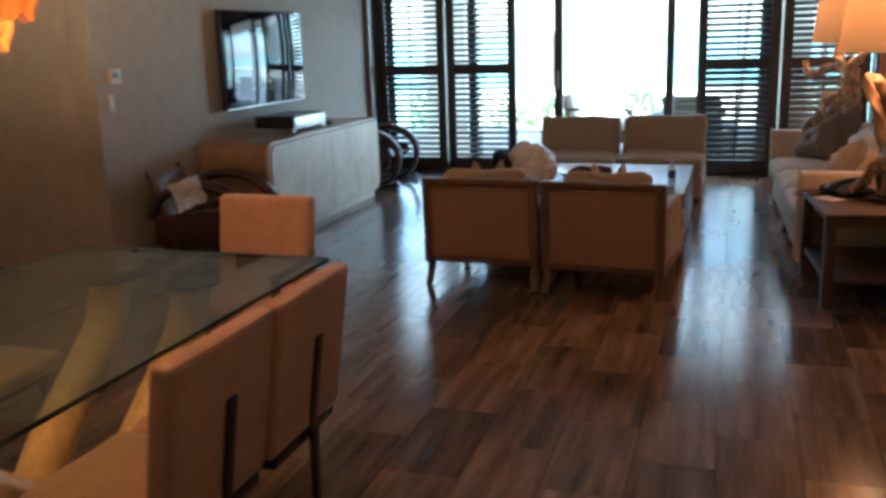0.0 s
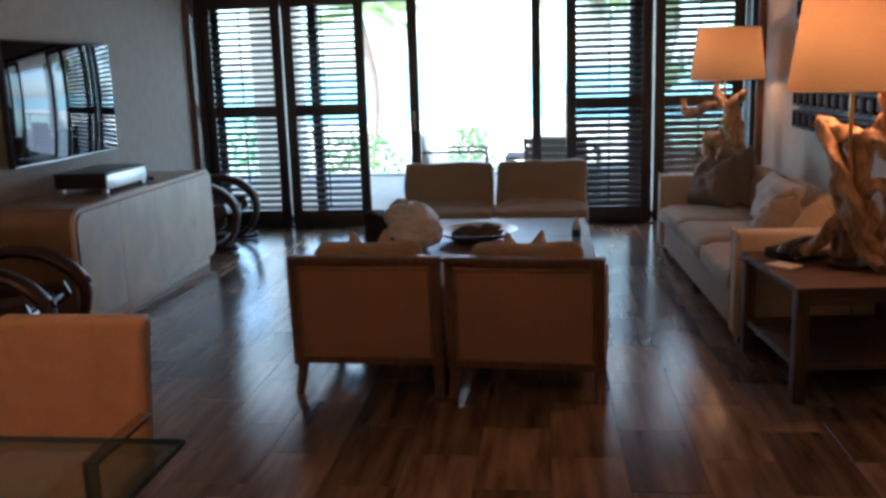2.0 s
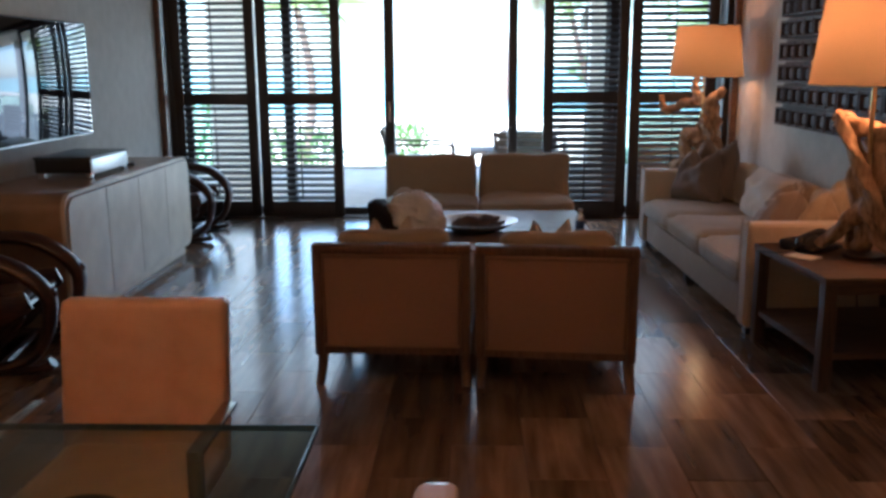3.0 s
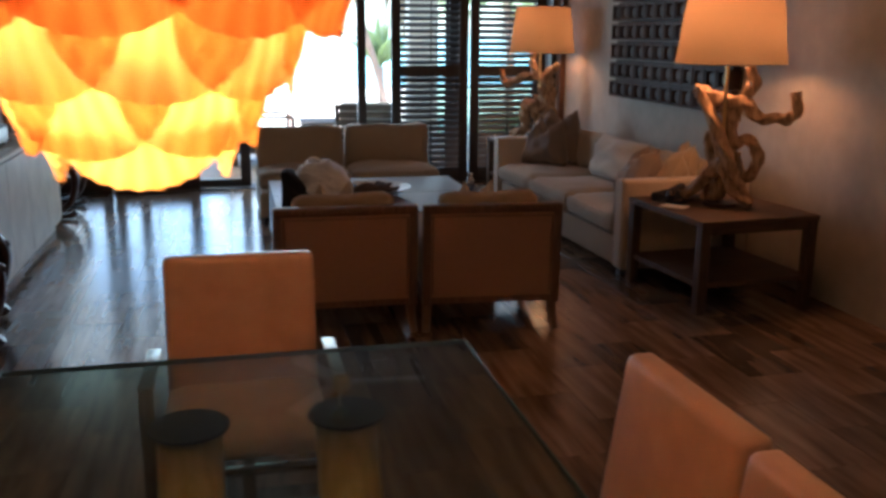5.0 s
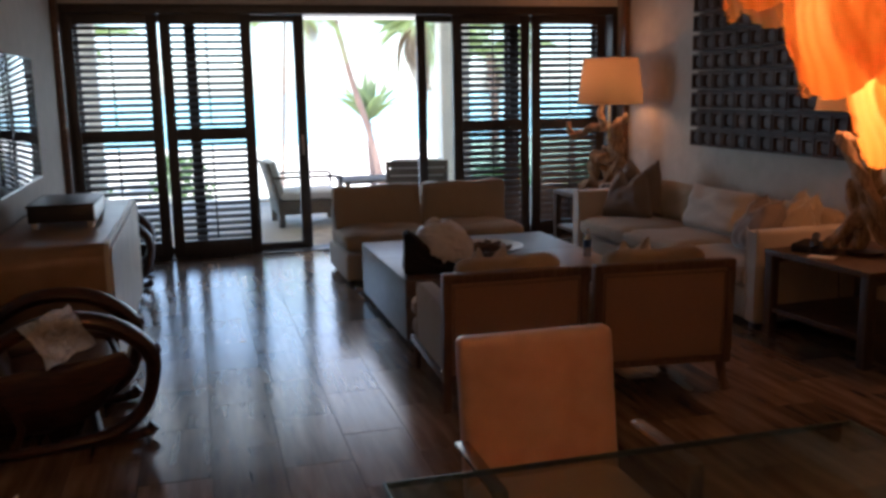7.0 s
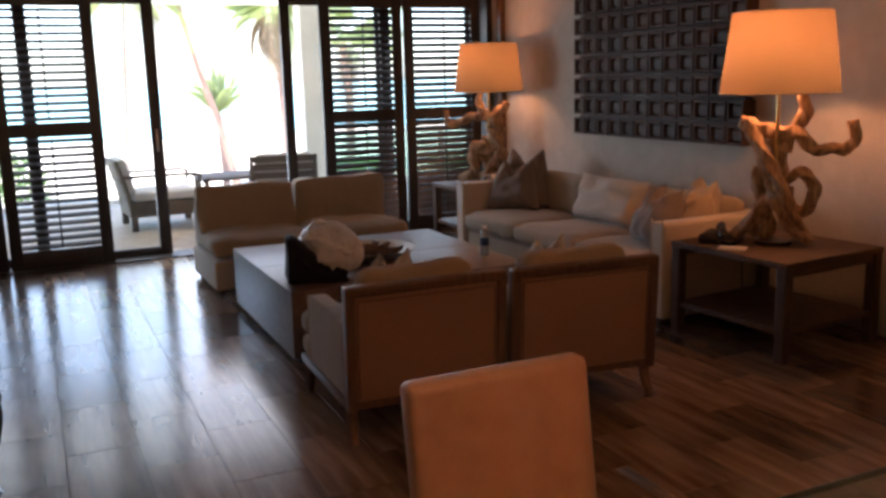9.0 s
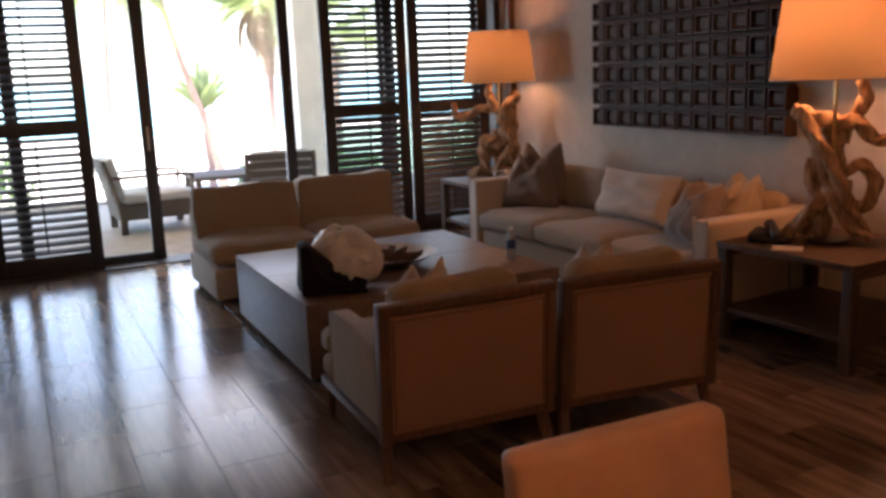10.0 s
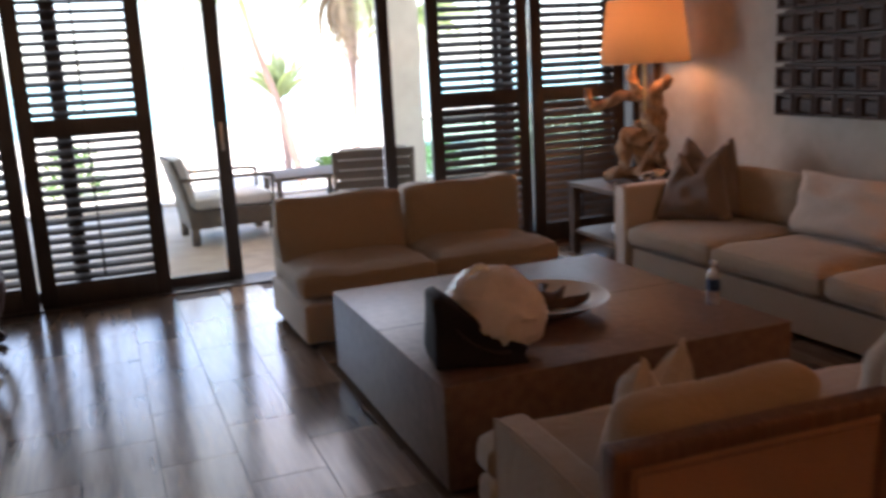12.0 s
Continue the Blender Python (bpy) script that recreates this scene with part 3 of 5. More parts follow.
media = root("media_box", pose(-3.98, 7.75, 0.802), "low dark wooden box with a metal front on the sideboard", "media box")
part("case", one_box((-0.17, -0.31, 0.035), (0.19, 0.31, 0.125), 0.006), BLACK, media)
part("lid", one_box((-0.175, -0.315, 0.1255), (0.2, 0.315, 0.14), 0.004), BRONZE, media)
part("front", one_box((0.1905, -0.305, 0.03), (0.202, 0.305, 0.124), 0.003), STEEL, media)
for x in (-0.14, 0.17):
    for y in (-0.28, 0.28):
        part("foot", one_box((x - 0.02, y - 0.02, 0), (x + 0.02, y + 0.02, 0.0345), 0.004), STEEL, media)
rem = root("remote_control", pose(-3.86, 8.3, 0.802, 0, 0, 25), "black remote control lying on the sideboard", "remote")
part("body", one_box((-0.025, -0.09, 0), (0.025, 0.09, 0.02), 0.007), BLACK, rem)
for k in range(4):
    part("button", one_box((-0.012, -0.06 + 0.03 * k, 0.0198), (0.012, -0.045 + 0.03 * k, 0.0225), 0.001), STEEL, rem)


# ---- rocking chairs of bent wood ----
def rocking_chair(m, label):
    """Front is +x; the runners lie along x."""
    top = root("rocking_chair", m, label, "rocking chair", "bentwood rocking chairs")
    for y in (-0.29, 0.29):
        part("hoop", tube(bmesh.new(), [(-0.36, y, 0.36), (-0.28, y, 0.5), (-0.1, y, 0.59), (0.1, y, 0.59), (0.25, y, 0.525), (0.36, y, 0.41), (0.365, y, 0.28), (0.31, y, 0.14), (0.18, y, 0.055), (-0.05, y, 0.03)],
                          [0.026, 0.032, 0.036, 0.04, 0.042, 0.04, 0.033, 0.03, 0.028, 0.024], 12, 0.0, flat=1.5), MAHOGANY, top)
        part("runner", tube(bmesh.new(), [(-0.44, y, 0.055), (-0.2, y, 0.026), (0.1, y, 0.026), (0.3, y, 0.026), (0.36, y, 0.06)], [0.016, 0.022, 0.024, 0.022, 0.03], 10, 0.0, flat=1.2), MAHOGANY, top)
        panel = tube(bmesh.new(), [(-0.34, y * 0.97, 0.27), (-0.14, y * 0.97, 0.28), (0.08, y * 0.97, 0.31), (0.27, y * 0.97, 0.38)], [0.1, 0.115, 0.1, 0.045], 14, 0.03, flat=0.22)
        part("side_panel", panel, MAHOGANY, top)
        part("strut", tube(bmesh.new(), [(-0.26, y, 0.26), (-0.2, y, 0.14), (-0.24, y, 0.04)], [0.02, 0.016, 0.02], 8), MAHOGANY, top)
        part("claw", crumple((0.045, 0.035, 0.028), y + 3, 0.15, 2), MAHOGANY, top, m=pose(0.32, y, 0.03))
        part("knuckle", crumple((0.034, 0.032, 0.034), y + 8, 0.1, 2), MAHOGANY, top, m=pose(0.378, y, 0.415))
    for x, z in ((0.24, 0.34), (-0.28, 0.26), (0.12, 0.055)):
        part("crossbar", tube(bmesh.new(), [(x, -0.29, z), (x, 0, z), (x, 0.29, z)], [0.018, 0.02, 0.018], 8), MAHOGANY, top)
    apron = bmesh.new()
    for y in (-0.2, 0.2):
        tube(apron, [(-0.32, y, 0.16), (-0.12, y, 0.17), (0.06, y, 0.2), (0.2, y, 0.3)], [0.08, 0.1, 0.09, 0.04], 12, 0.03, flat=0.4)
    box(apron, (-0.3, -0.2, 0.14), (0.1, 0.2, 0.25), 0.03, 3)
    part("seat_frame", apron, MAHOGANY, top, "heavy carved frame under the seat")
    part("seat", cushion((-0.3, -0.25, 0.26), (0.26, 0.25, 0.36), 0.3, 0.035, m=Matrix.Rotation(radians(-7), 4, "Y")), COFFEE, top, "worn dark brown leather seat")
    back = cushion((-0.045, -0.25, 0.0), (0.045, 0.25, 0.42), 0.3, 0.03, m=pose(-0.24, 0, 0.26, 0, -17, 0))
    part("backrest", back, COFFEE, top, "reclined brown leather back")
    for y in (-0.265, 0.265):
        part("back_post", tube(bmesh.new(), [(-0.24, y, 0.24), (-0.31, y, 0.46), (-0.38, y, 0.69)], [0.02, 0.02, 0.016], 8), MAHOGANY, top)
    return top


rocking_chair(pose(-3.845, 6.22, 0, 0, 0, 10), "dark bentwood rocking chair with a white cloth over its seat")
rocking_chair(pose(-3.95, 9.7, 0, 0, 0, 2) @ Matrix.Diagonal((0.95, 1.1, 1, 1)), "dark bentwood rocking chair beside the shutters")


def draped_cloth(w, d, m, seed, label, name="cloth", fold=0.05, hang=0.0):
    bm = bmesh.new()
    n = 26
    grid = []
    for i in range(n + 1):
        row = []
        for j in range(n + 1):
            u, v = i / n - 0.5, j / n - 0.5
            k = 1 + 0.25 * noise.noise(Vector((u * 3 + seed, v * 3, 1)))
            p = Vector((u * w * k, v * d * k, 0))
            p.z = fold * (1 + noise.fractal(Vector((u * 5 + seed, v * 5, seed)), 0.8, 2.1, 4)) - hang * max(0, u) ** 1.5
            row.append(bm.verts.new(p))
        grid.append(row)
    for i in range(n):
        for j in range(n):
            bm.faces.new((grid[i][j], grid[i + 1][j], grid[i + 1][j + 1], grid[i][j + 1]))
    bmesh.ops.solidify(bm, geom=list(bm.faces), thickness=0.004)
    return thing(name, bm, WHITECLOTH, m, label, "cloth")


draped_cloth(0.21, 0.2, pose(-3.8, 5.846, 0.548, 66, 0, 10) @ pose(0, 0, 0, 0, 0, 24), 3.0, "crumpled white cloth thrown over the rocking chair", fold=0.025)

# ---- cream console by the dining table, with a cloth on it ----
con = root("console_table", pose(-3.86, 3.3, 0), "cream lacquered low console with a crumpled cloth on top", "console")
part("body", one_box((-0.3, -0.44, 0.05), (0.3, 0.44, 0.66), 0.006), CREAM, con)
part("top", one_box((-0.31, -0.45, 0.661), (0.31, 0.45, 0.7), 0.006), CREAM, con)
part("plinth", one_box((-0.26, -0.4, 0.0), (0.26, 0.4, 0.049), 0.003), DARKWOOD, con)
draped_cloth(0.46, 0.5, pose(-3.735, 3.4, 0.688, 0, 0, 15), 5.0, "crumpled white linen cloth on the cream console", "napkin", 0.06)


# ---- armchairs ----
def armchair(m, label):
    """Front is +y; the back stands on y = 0; 0.745 wide."""
    top = root("armchair", m, label, "armchair", "armchairs beside the coffee table")
    w = 0.3725
    lean = pose(0, 0, 0, 3)
    for x in (-1, 1):
        leg = tube(bmesh.new(), [(x * (w - 0.03), 0.045, 0.19), (x * (w - 0.028), 0.03, 0.1), (x * (w - 0.02), -0.012, 0.0)], [0.03, 0.026, 0.022], 8)
        part("rear_leg", leg, LEGWOOD, top)
        part("front_leg", tube(bmesh.new(), [(x * (w - 0.035), 0.745, 0.19), (x * (w - 0.03), 0.75, 0.0)], [0.028, 0.019], 8, steps=2), LEGWOOD, top)
        part("side_rail", one_box((x * (w - 0.015) - 0.018, 0.02, 0.16), (x * (w - 0.015) + 0.018, 0.775, 0.2), 0.005), LEGWOOD, top)
        arm = bmesh.new()
        box(arm, (-0.05, 0.02, 0.2), (0.05, 0.61, 0.535), 0.03, 4)
        for v in arm.verts:
            if v.co.z > 0.4:
                v.co.z += 0.012 * math.sin(5 * v.co.y)
            v.co += noise.noise_vector(v.co * 6) * 0.003
        arm.transform(Matrix.Translation((x * (w - 0.052), 0, 0)))
        arm_ob = part("arm", arm, LINEN, top)
        e = x * (w - 0.006)
        part("arm_piping", tube(bmesh.new(), [(e, 0.04, 0.535), (e, 0.3, 0.545), (e, 0.57, 0.537), (e, 0.604, 0.5), (e, 0.606, 0.36), (e, 0.606, 0.215)], [0.0045] * 6, 6), LINEN, arm_ob)
        part("back_stile", one_box((x * (w - 0.022) - 0.022, -0.012, 0.15), (x * (w - 0.022) + 0.022, 0.045, 0.69), 0.008, m=lean), LEGWOOD, top, "brown wooden back frame")
    part("back_top_rail", one_box((-w, -0.014, 0.655), (w, 0.047, 0.7), 0.012, 3, m=lean), LEGWOOD, top)
    part("back_bottom_rail", one_box((-w + 0.044, -0.01, 0.155), (w - 0.044, 0.04, 0.2), 0.005), LEGWOOD, top)
    panel = part("back_panel", one_box((-w + 0.043, -0.006, 0.19), (w - 0.043, 0.075, 0.655), 0.012, 3, m=lean), BACKCLOTH, top, "woven brown back cloth with a piped edge")
    # cord whose dark colour paints the shade along the panel edge
    pipe = bmesh.new()
    a, z0, z1 = w - 0.055, 0.212, 0.638
    tube(pipe, [(-a, -0.007, z0), (-a, -0.007, z1)], [0.005] * 2, 6, steps=2)
    tube(pipe, [(a, -0.007, z0), (a, -0.007, z1)], [0.005] * 2, 6, steps=2)
    tube(pipe, [(-a, -0.007, z1), (a, -0.007, z1)], [0.005] * 2, 6, steps=2)
    pipe.transform(lean)
    part("piping", pipe, PIPING_EDGE_SHADE, panel)
    part("front_rail", one_box((-w + 0.06, 0.735, 0.16), (w - 0.06, 0.775, 0.2), 0.005), LEGWOOD, top)
    part("seat_base", one_box((-w + 0.1, 0.05, 0.2), (w - 0.1, 0.74, 0.29), 0.02, 3), LINEN, top)
    part("front_band", cushion((-w + 0.004, 0.615, 0.197), (w - 0.004, 0.785, 0.318), 0.15, 0.045, 0.006, 2), LINEN, top)
    seat = cushion((-w + 0.002, 0.12, 0.3), (w - 0.002, 0.795, 0.45), 0.25, 0.055, 0.01, 6, 13)
    for v in seat.verts:
        if v.co.y < 0.625:
            v.co.x = max(-w + 0.1, min(w - 0.1, v.co.x))
    part("seat_cushion", seat, LINEN, top)
    part("back_cushion", cushion((-0.27, -0.085, 0.0), (0.27, 0.085, 0.337), 0.25, 0.06, 0.016, 4, m=pose(0, 0.16, 0.4, 8)), LINEN, top)
    return top


c1 = pose(-1.716, 5.853, 0, 0, 0, -1.8)
c2 = pose(-0.949, 5.79, 0, 0, 0, -5.6)
armchair(c1, "beige linen armchair with a brown wooden back frame")
armchair(c2, "beige linen armchair with a brown wooden back frame")


def throw_pillow(w, h, d, m, material, label, seed, group, chop=0.11):
    top = root("throw_pillow", m, label, "pillow", group)
    cover = part("cover", pillow(w, h, d, chop, seed), material, top)
    part("corded_seam", pillow_edge(w, h, chop, seed), material, cover)
    return top


for base, s in ((c1, 1.0), (c2, 2.0)):
    throw_pillow(0.33, 0.41, 0.15, base @ pose(-0.06, 0.36, 0.365, 10, 0, 24), LINEN_PALE, "pale linen pillow with pointed ears on an armchair", s, "pillows on the armchairs", 0.15)


# ---- slipper chairs with their backs to the doors ----
def slipper_chair(m, label, seed):
    """Front is -y; 0.78 wide; the front bottom edge is on y = 0."""
    top = root("slipper_chair", m, label, "armless chair", "armless chairs by the doors")
    w = 0.392
    for x in (-w + 0.05, w - 0.05):
        for y in (0.06, 0.77):
            part("foot", lathe(bmesh.new(), [(0.018, 0.0), (0.024, 0.036)], 12, Matrix.Translation((x, y, 0)), True), DARKWOOD, top)
    part("base", one_box((-w, 0.0, 0.036), (w, 0.84, 0.25), 0.02, 3), LINEN_PALE, top)
    lo, hi = (-w - 0.004, -0.02, 0.248), (w + 0.004, 0.7, 0.43)
    seat = part("seat_cushion", cushion(lo, hi, 0.34, 0.06, 0.022, seed), LINEN, top)
    for f in (1, -1):
        part("piping", welt(lo, hi, 0.34, 0.06, 0.022, seed, f), LINEN, seat)
    part("backrest", one_box((-w + 0.02, 0.74, 0.25), (w - 0.02, 0.835, 0.56), 0.03, 3), LINEN_PALE, top)
    lo, hi, m_ = (-w + 0.003, -0.1, 0.0), (w - 0.003, 0.1, 0.465), pose(0, 0.57, 0.29, -7)
    back = part("back_cushion", cushion(lo, hi, 0.16, 0.05, 0.024, seed + 4, m=m_), LINEN, top)
    for f in (1, -1):
        part("piping", welt(lo, hi, 0.16, 0.05, 0.024, seed + 4, f, m_), LINEN, back)
    return top


slipper_chair(pose(-1.668, 8.93, 0, 0, 0, 1), "beige linen armless chair with a loose back cushion", 1.0)
slipper_chair(pose(-0.876, 8.99, 0, 0, 0, -0.5), "beige linen armless chair with a loose back cushion", 2.0)

# ---- coffee table and what lies on it ----
ct = root("coffee_table", pose(-1.274, 7.754, 0), "large low square coffee table wrapped in brown leather", "coffee table")
part("plinth", one_box((-0.68, -0.67, 0), (0.68, 0.67, 0.045), 0.003), DARKWOOD, ct)
part("block", one_box((-0.73, -0.74, 0.046), (0.73, 0.74, 0.425), 0.004, 2), COFFEE, ct)
part("seam", one_box((-0.729, -0.0015, 0.4251), (0.729, 0.0015, 0.4258), 0), RUBBER, ct, "fine dark seam across the top")

bag = root("tote_bag", pose(-1.785, 7.25, 0.426, 0, 0, -12), "black cloth tote bag on the coffee table", "bag")
b = cushion((-0.17, -0.14, 0.0), (0.17, 0.14, 0.268), 0.06, 0.022, 0.022, 3)
for v in b.verts:
    v.co.z *= 1.0 - 0.78 * max(0, (v.co.x + 0.12) / 0.29) ** 0.8
    v.co.z = max(v.co.z, 0.0)
part("pouch", b, BLACKCLOTH, bag)
part("handle", tube(bmesh.new(), [(-0.1, -0.13, 0.16), (-0.04, -0.15, 0.1), (0.04, -0.15, 0.06), (0.1, -0.13, 0.05)], [0.006] * 4, 8, flat=2), BLACKCLOTH, bag)
sack = root("plastic_bag", pose(-1.695, 7.27, 0.588, 0, 10, -20), "stuffed crumpled white plastic bag on the tote bag", "plastic bag")
part("pouch", crumple((0.2, 0.18, 0.155), 5.5, 0.125, 5, 3.8), WHITEBAG, sack)
part("knot", tube(bmesh.new(), [(-0.03, 0.02, 0.12), (-0.06, 0.0, 0.15), (-0.1, -0.03, 0.148), (-0.13, -0.07, 0.11)], [0.02, 0.014, 0.02, 0.007], 9, 0.5, 20, flat=0.6), WHITEBAG, sack)

bowl = root("bowl", pose(-1.31, 7.64, 0.426) @ Matrix.Scale(1.17, 4), "wide shallow brown bowl with a cream inside on the table", "bowl")
part("outside", lathe(bmesh.new(), [(0.09, 0.0), (0.1, 0.0), (0.17, 0.022), (0.235, 0.056), (0.243, 0.062)], 48), BOWLOUT, bowl)
part("inside", lathe(bmesh.new(), [(0.2435, 0.0622), (0.236, 0.0618), (0.168, 0.03), (0.09, 0.014), (0.001, 0.012)], 48), BOWLIN, bowl)
pod = root("dried_pod", pose(-1.29, 7.62, 0.449, 0, 0, 20) @ Matrix.Scale(1.35, 4), "dried dark brown branching seed pod lying in the bowl", "dried pod")
for name, pts, rad in (("pod", [(-0.13, 0.03, 0.014), (-0.06, -0.015, 0.03), (0.02, -0.01, 0.026), (0.13, 0.045, 0.034)], [0.008, 0.034, 0.028, 0.007]),
                       ("husk", [(-0.05, -0.02, 0.018), (0.0, -0.07, 0.026), (0.07, -0.085, 0.03), (0.11, -0.075, 0.036)], [0.012, 0.022, 0.016, 0.004]),
                       ("stalk", [(0.0, 0.02, 0.022), (0.07, 0.09, 0.032), (0.12, 0.11, 0.03)], [0.012, 0.015, 0.004]),
                       ("stalk", [(-0.06, 0.0, 0.02), (-0.08, 0.06, 0.026), (-0.06, 0.12, 0.034)], [0.012, 0.014, 0.005])):
    part(name, tube(bmesh.new(), pts, rad, 10, 0.5, flat=0.55), PODWOOD, pod)

bot = root("water_bottle", pose(-0.652, 7.355, 0.426) @ Matrix.Scale(0.9, 4), "clear plastic water bottle with a blue label on the table", "bottle")
bottle_body = part("body", lathe(bmesh.new(), [(0.001, 0.003), (0.026, 0.0), (0.032, 0.006), (0.032, 0.03), (0.03, 0.04), (0.032, 0.05), (0.032, 0.135), (0.024, 0.165), (0.013, 0.185), (0.013, 0.2)], 24), BOTTLE, bot)
part("label_band", lathe(bmesh.new(), [(0.0325, 0.075), (0.0328, 0.076), (0.0328, 0.128), (0.0325, 0.129)], 24), LABELBLUE, bottle_body, "dark blue paper band")
part("cap", lathe(bmesh.new(), [(0.015, 0.195), (0.0155, 0.197), (0.0155, 0.212), (0.001, 0.214)], 20), WHITECLOTH, bottle_body)
part("water", lathe(bmesh.new(), [(0.001, 0.005), (0.029, 0.006), (0.0295, 0.07), (0.001, 0.0705)], 20), BOTTLE, bot)

# ---- sofa ----
sofa = root("sofa", pose(0.187, 6.64, 0, 0, 0, 1.8), "long beige linen three-seat sofa against the wall", "sofa")
SW, SD = 2.69, 0.94
for x in (0.06, SD - 0.06):
    for y in (0.08, SW / 2, SW - 0.08):
        part("foot", one_box((x - 0.03, y - 0.03, 0), (x + 0.03, y + 0.03, 0.0495), 0.004), DARKWOOD, sofa)
part("base", one_box((0.03, 0.131, 0.05), (SD, SW - 0.131, 0.25), 0.015, 3), LINEN, sofa)
for a, b_ in ((0.0, 0.13), (SW - 0.13, SW)):
    arm = one_box((0.0, a, 0.05), (SD, b_, 0.645), 0.028, 4)
    for v in arm.verts:
        v.co += noise.noise_vector(v.co * 4) * 0.004
    arm_ob = part("arm", arm, LINEN_PALE, sofa)
    part("arm_piping", tube(bmesh.new(), [(-0.001, a + 0.012, 0.07), (-0.001, a + 0.012, 0.615), (-0.001, a + 0.03, 0.637), (-0.001, b_ - 0.03, 0.637), (-0.001, b_ - 0.012, 0.615), (-0.001, b_ - 0.012, 0.07)], [0.005] * 6, 6), LINEN_PALE, arm_ob)
part("back", one_box((SD - 0.17, 0.131, 0.25), (SD, SW - 0.131, 0.63), 0.03, 4), LINEN, sofa)
for i in range(3):
    a = 0.135 + i * (SW - 0.27) / 3
    b_ = a + (SW - 0.27) / 3
    lo, hi = (-0.02, a, 0.25), (SD - 0.2, b_, 0.43)
    seat = part("seat_cushion", cushion(lo, hi, 0.32, 0.06, 0.01, i * 3.0), LINEN, sofa)
    for f in (1, -1):
        part("piping", welt(lo, hi, 0.32, 0.06, 0.01, i * 3.0, f), LINEN, seat)
    bc = cushion((-0.085, a + 0.01, 0.0), (0.085, b_ - 0.01, 0.32), 0.3, 0.06, 0.014, 10 + i * 3.0)
    bc.transform(pose(SD - 0.24, 0, 0.41, 0, 12, 0))
    part("back_cushion", bc, LINEN, sofa)

SP = "pillows on the sofa"
throw_pillow(0.45, 0.43, 0.24, pose(0.47, 8.99, 0.42, -16, 0, -52), TAUPE, "taupe pillow with a dented top on the sofa", 21, SP, 0.15)
throw_pillow(0.48, 0.5, 0.22, pose(0.62, 9.09, 0.42, -12, 0, -58), TAUPE, "taupe pillow with tall ears leaning in the sofa corner", 23, SP, 0.13)
throw_pillow(0.8, 0.36, 0.2, pose(0.69, 7.99, 0.42, -16, 0, -90), LINEN_PALE, "wide pale linen pillow leaning on the sofa back", 24, SP, 0.0)
throw_pillow(0.46, 0.42, 0.21, pose(0.42, 7.09, 0.42, -24, 0, -103), TAUPE, "taupe pillow leaning by the sofa arm", 25, SP, 0.14)
throw_pillow(0.42, 0.4, 0.18, pose(0.62, 6.98, 0.42, -20, 0, -118), LINEN, "pale pinkish pillow leaning by the sofa arm", 26, SP, 0.13)
throw_pillow(0.42, 0.43, 0.17, pose(0.76, 7.06, 0.42, -14, 0, -108), LINEN, "pale pillow with tall ears in the sofa corner", 27, SP, 0.13)


# ---- end tables and driftwood lamps ----
def end_table(m, w, d, h, label):
    top = root("end_table", m, label, "end table", "end tables beside the sofa")
    part("tabletop", one_box((0, 0, h - 0.035), (w, d, h), 0.005), ENDWOOD, top)
    for x in (0.035, w - 0.035):
        for y in (0.035, d - 0.035):
            part("leg", one_box((x - 0.03, y - 0.03, 0), (x + 0.03, y + 0.03, h - 0.0355), 0.004), ENDLEG, top)
    part("shelf", one_box((0.02, 0.02, 0.155), (w - 0.02, d - 0.02, 0.185), 0.004), ENDWOOD, top)
    for y in (0.03, d - 0.03):
        part("apron", one_box((0.066, y - 0.012, h - 0.085), (w - 0.066, y + 0.012, h - 0.036), 0.003), ENDWOOD, top)
    return top


end_table(pose(0.268, 5.76, 0, 0, 0, 4.4), 0.79, 0.84, 0.55, "square brown wooden end table with a lower shelf")
end_table(pose(0.31, 9.49, 0), 0.8, 0.82, 0.54, "square brown wooden end table with a lower shelf")


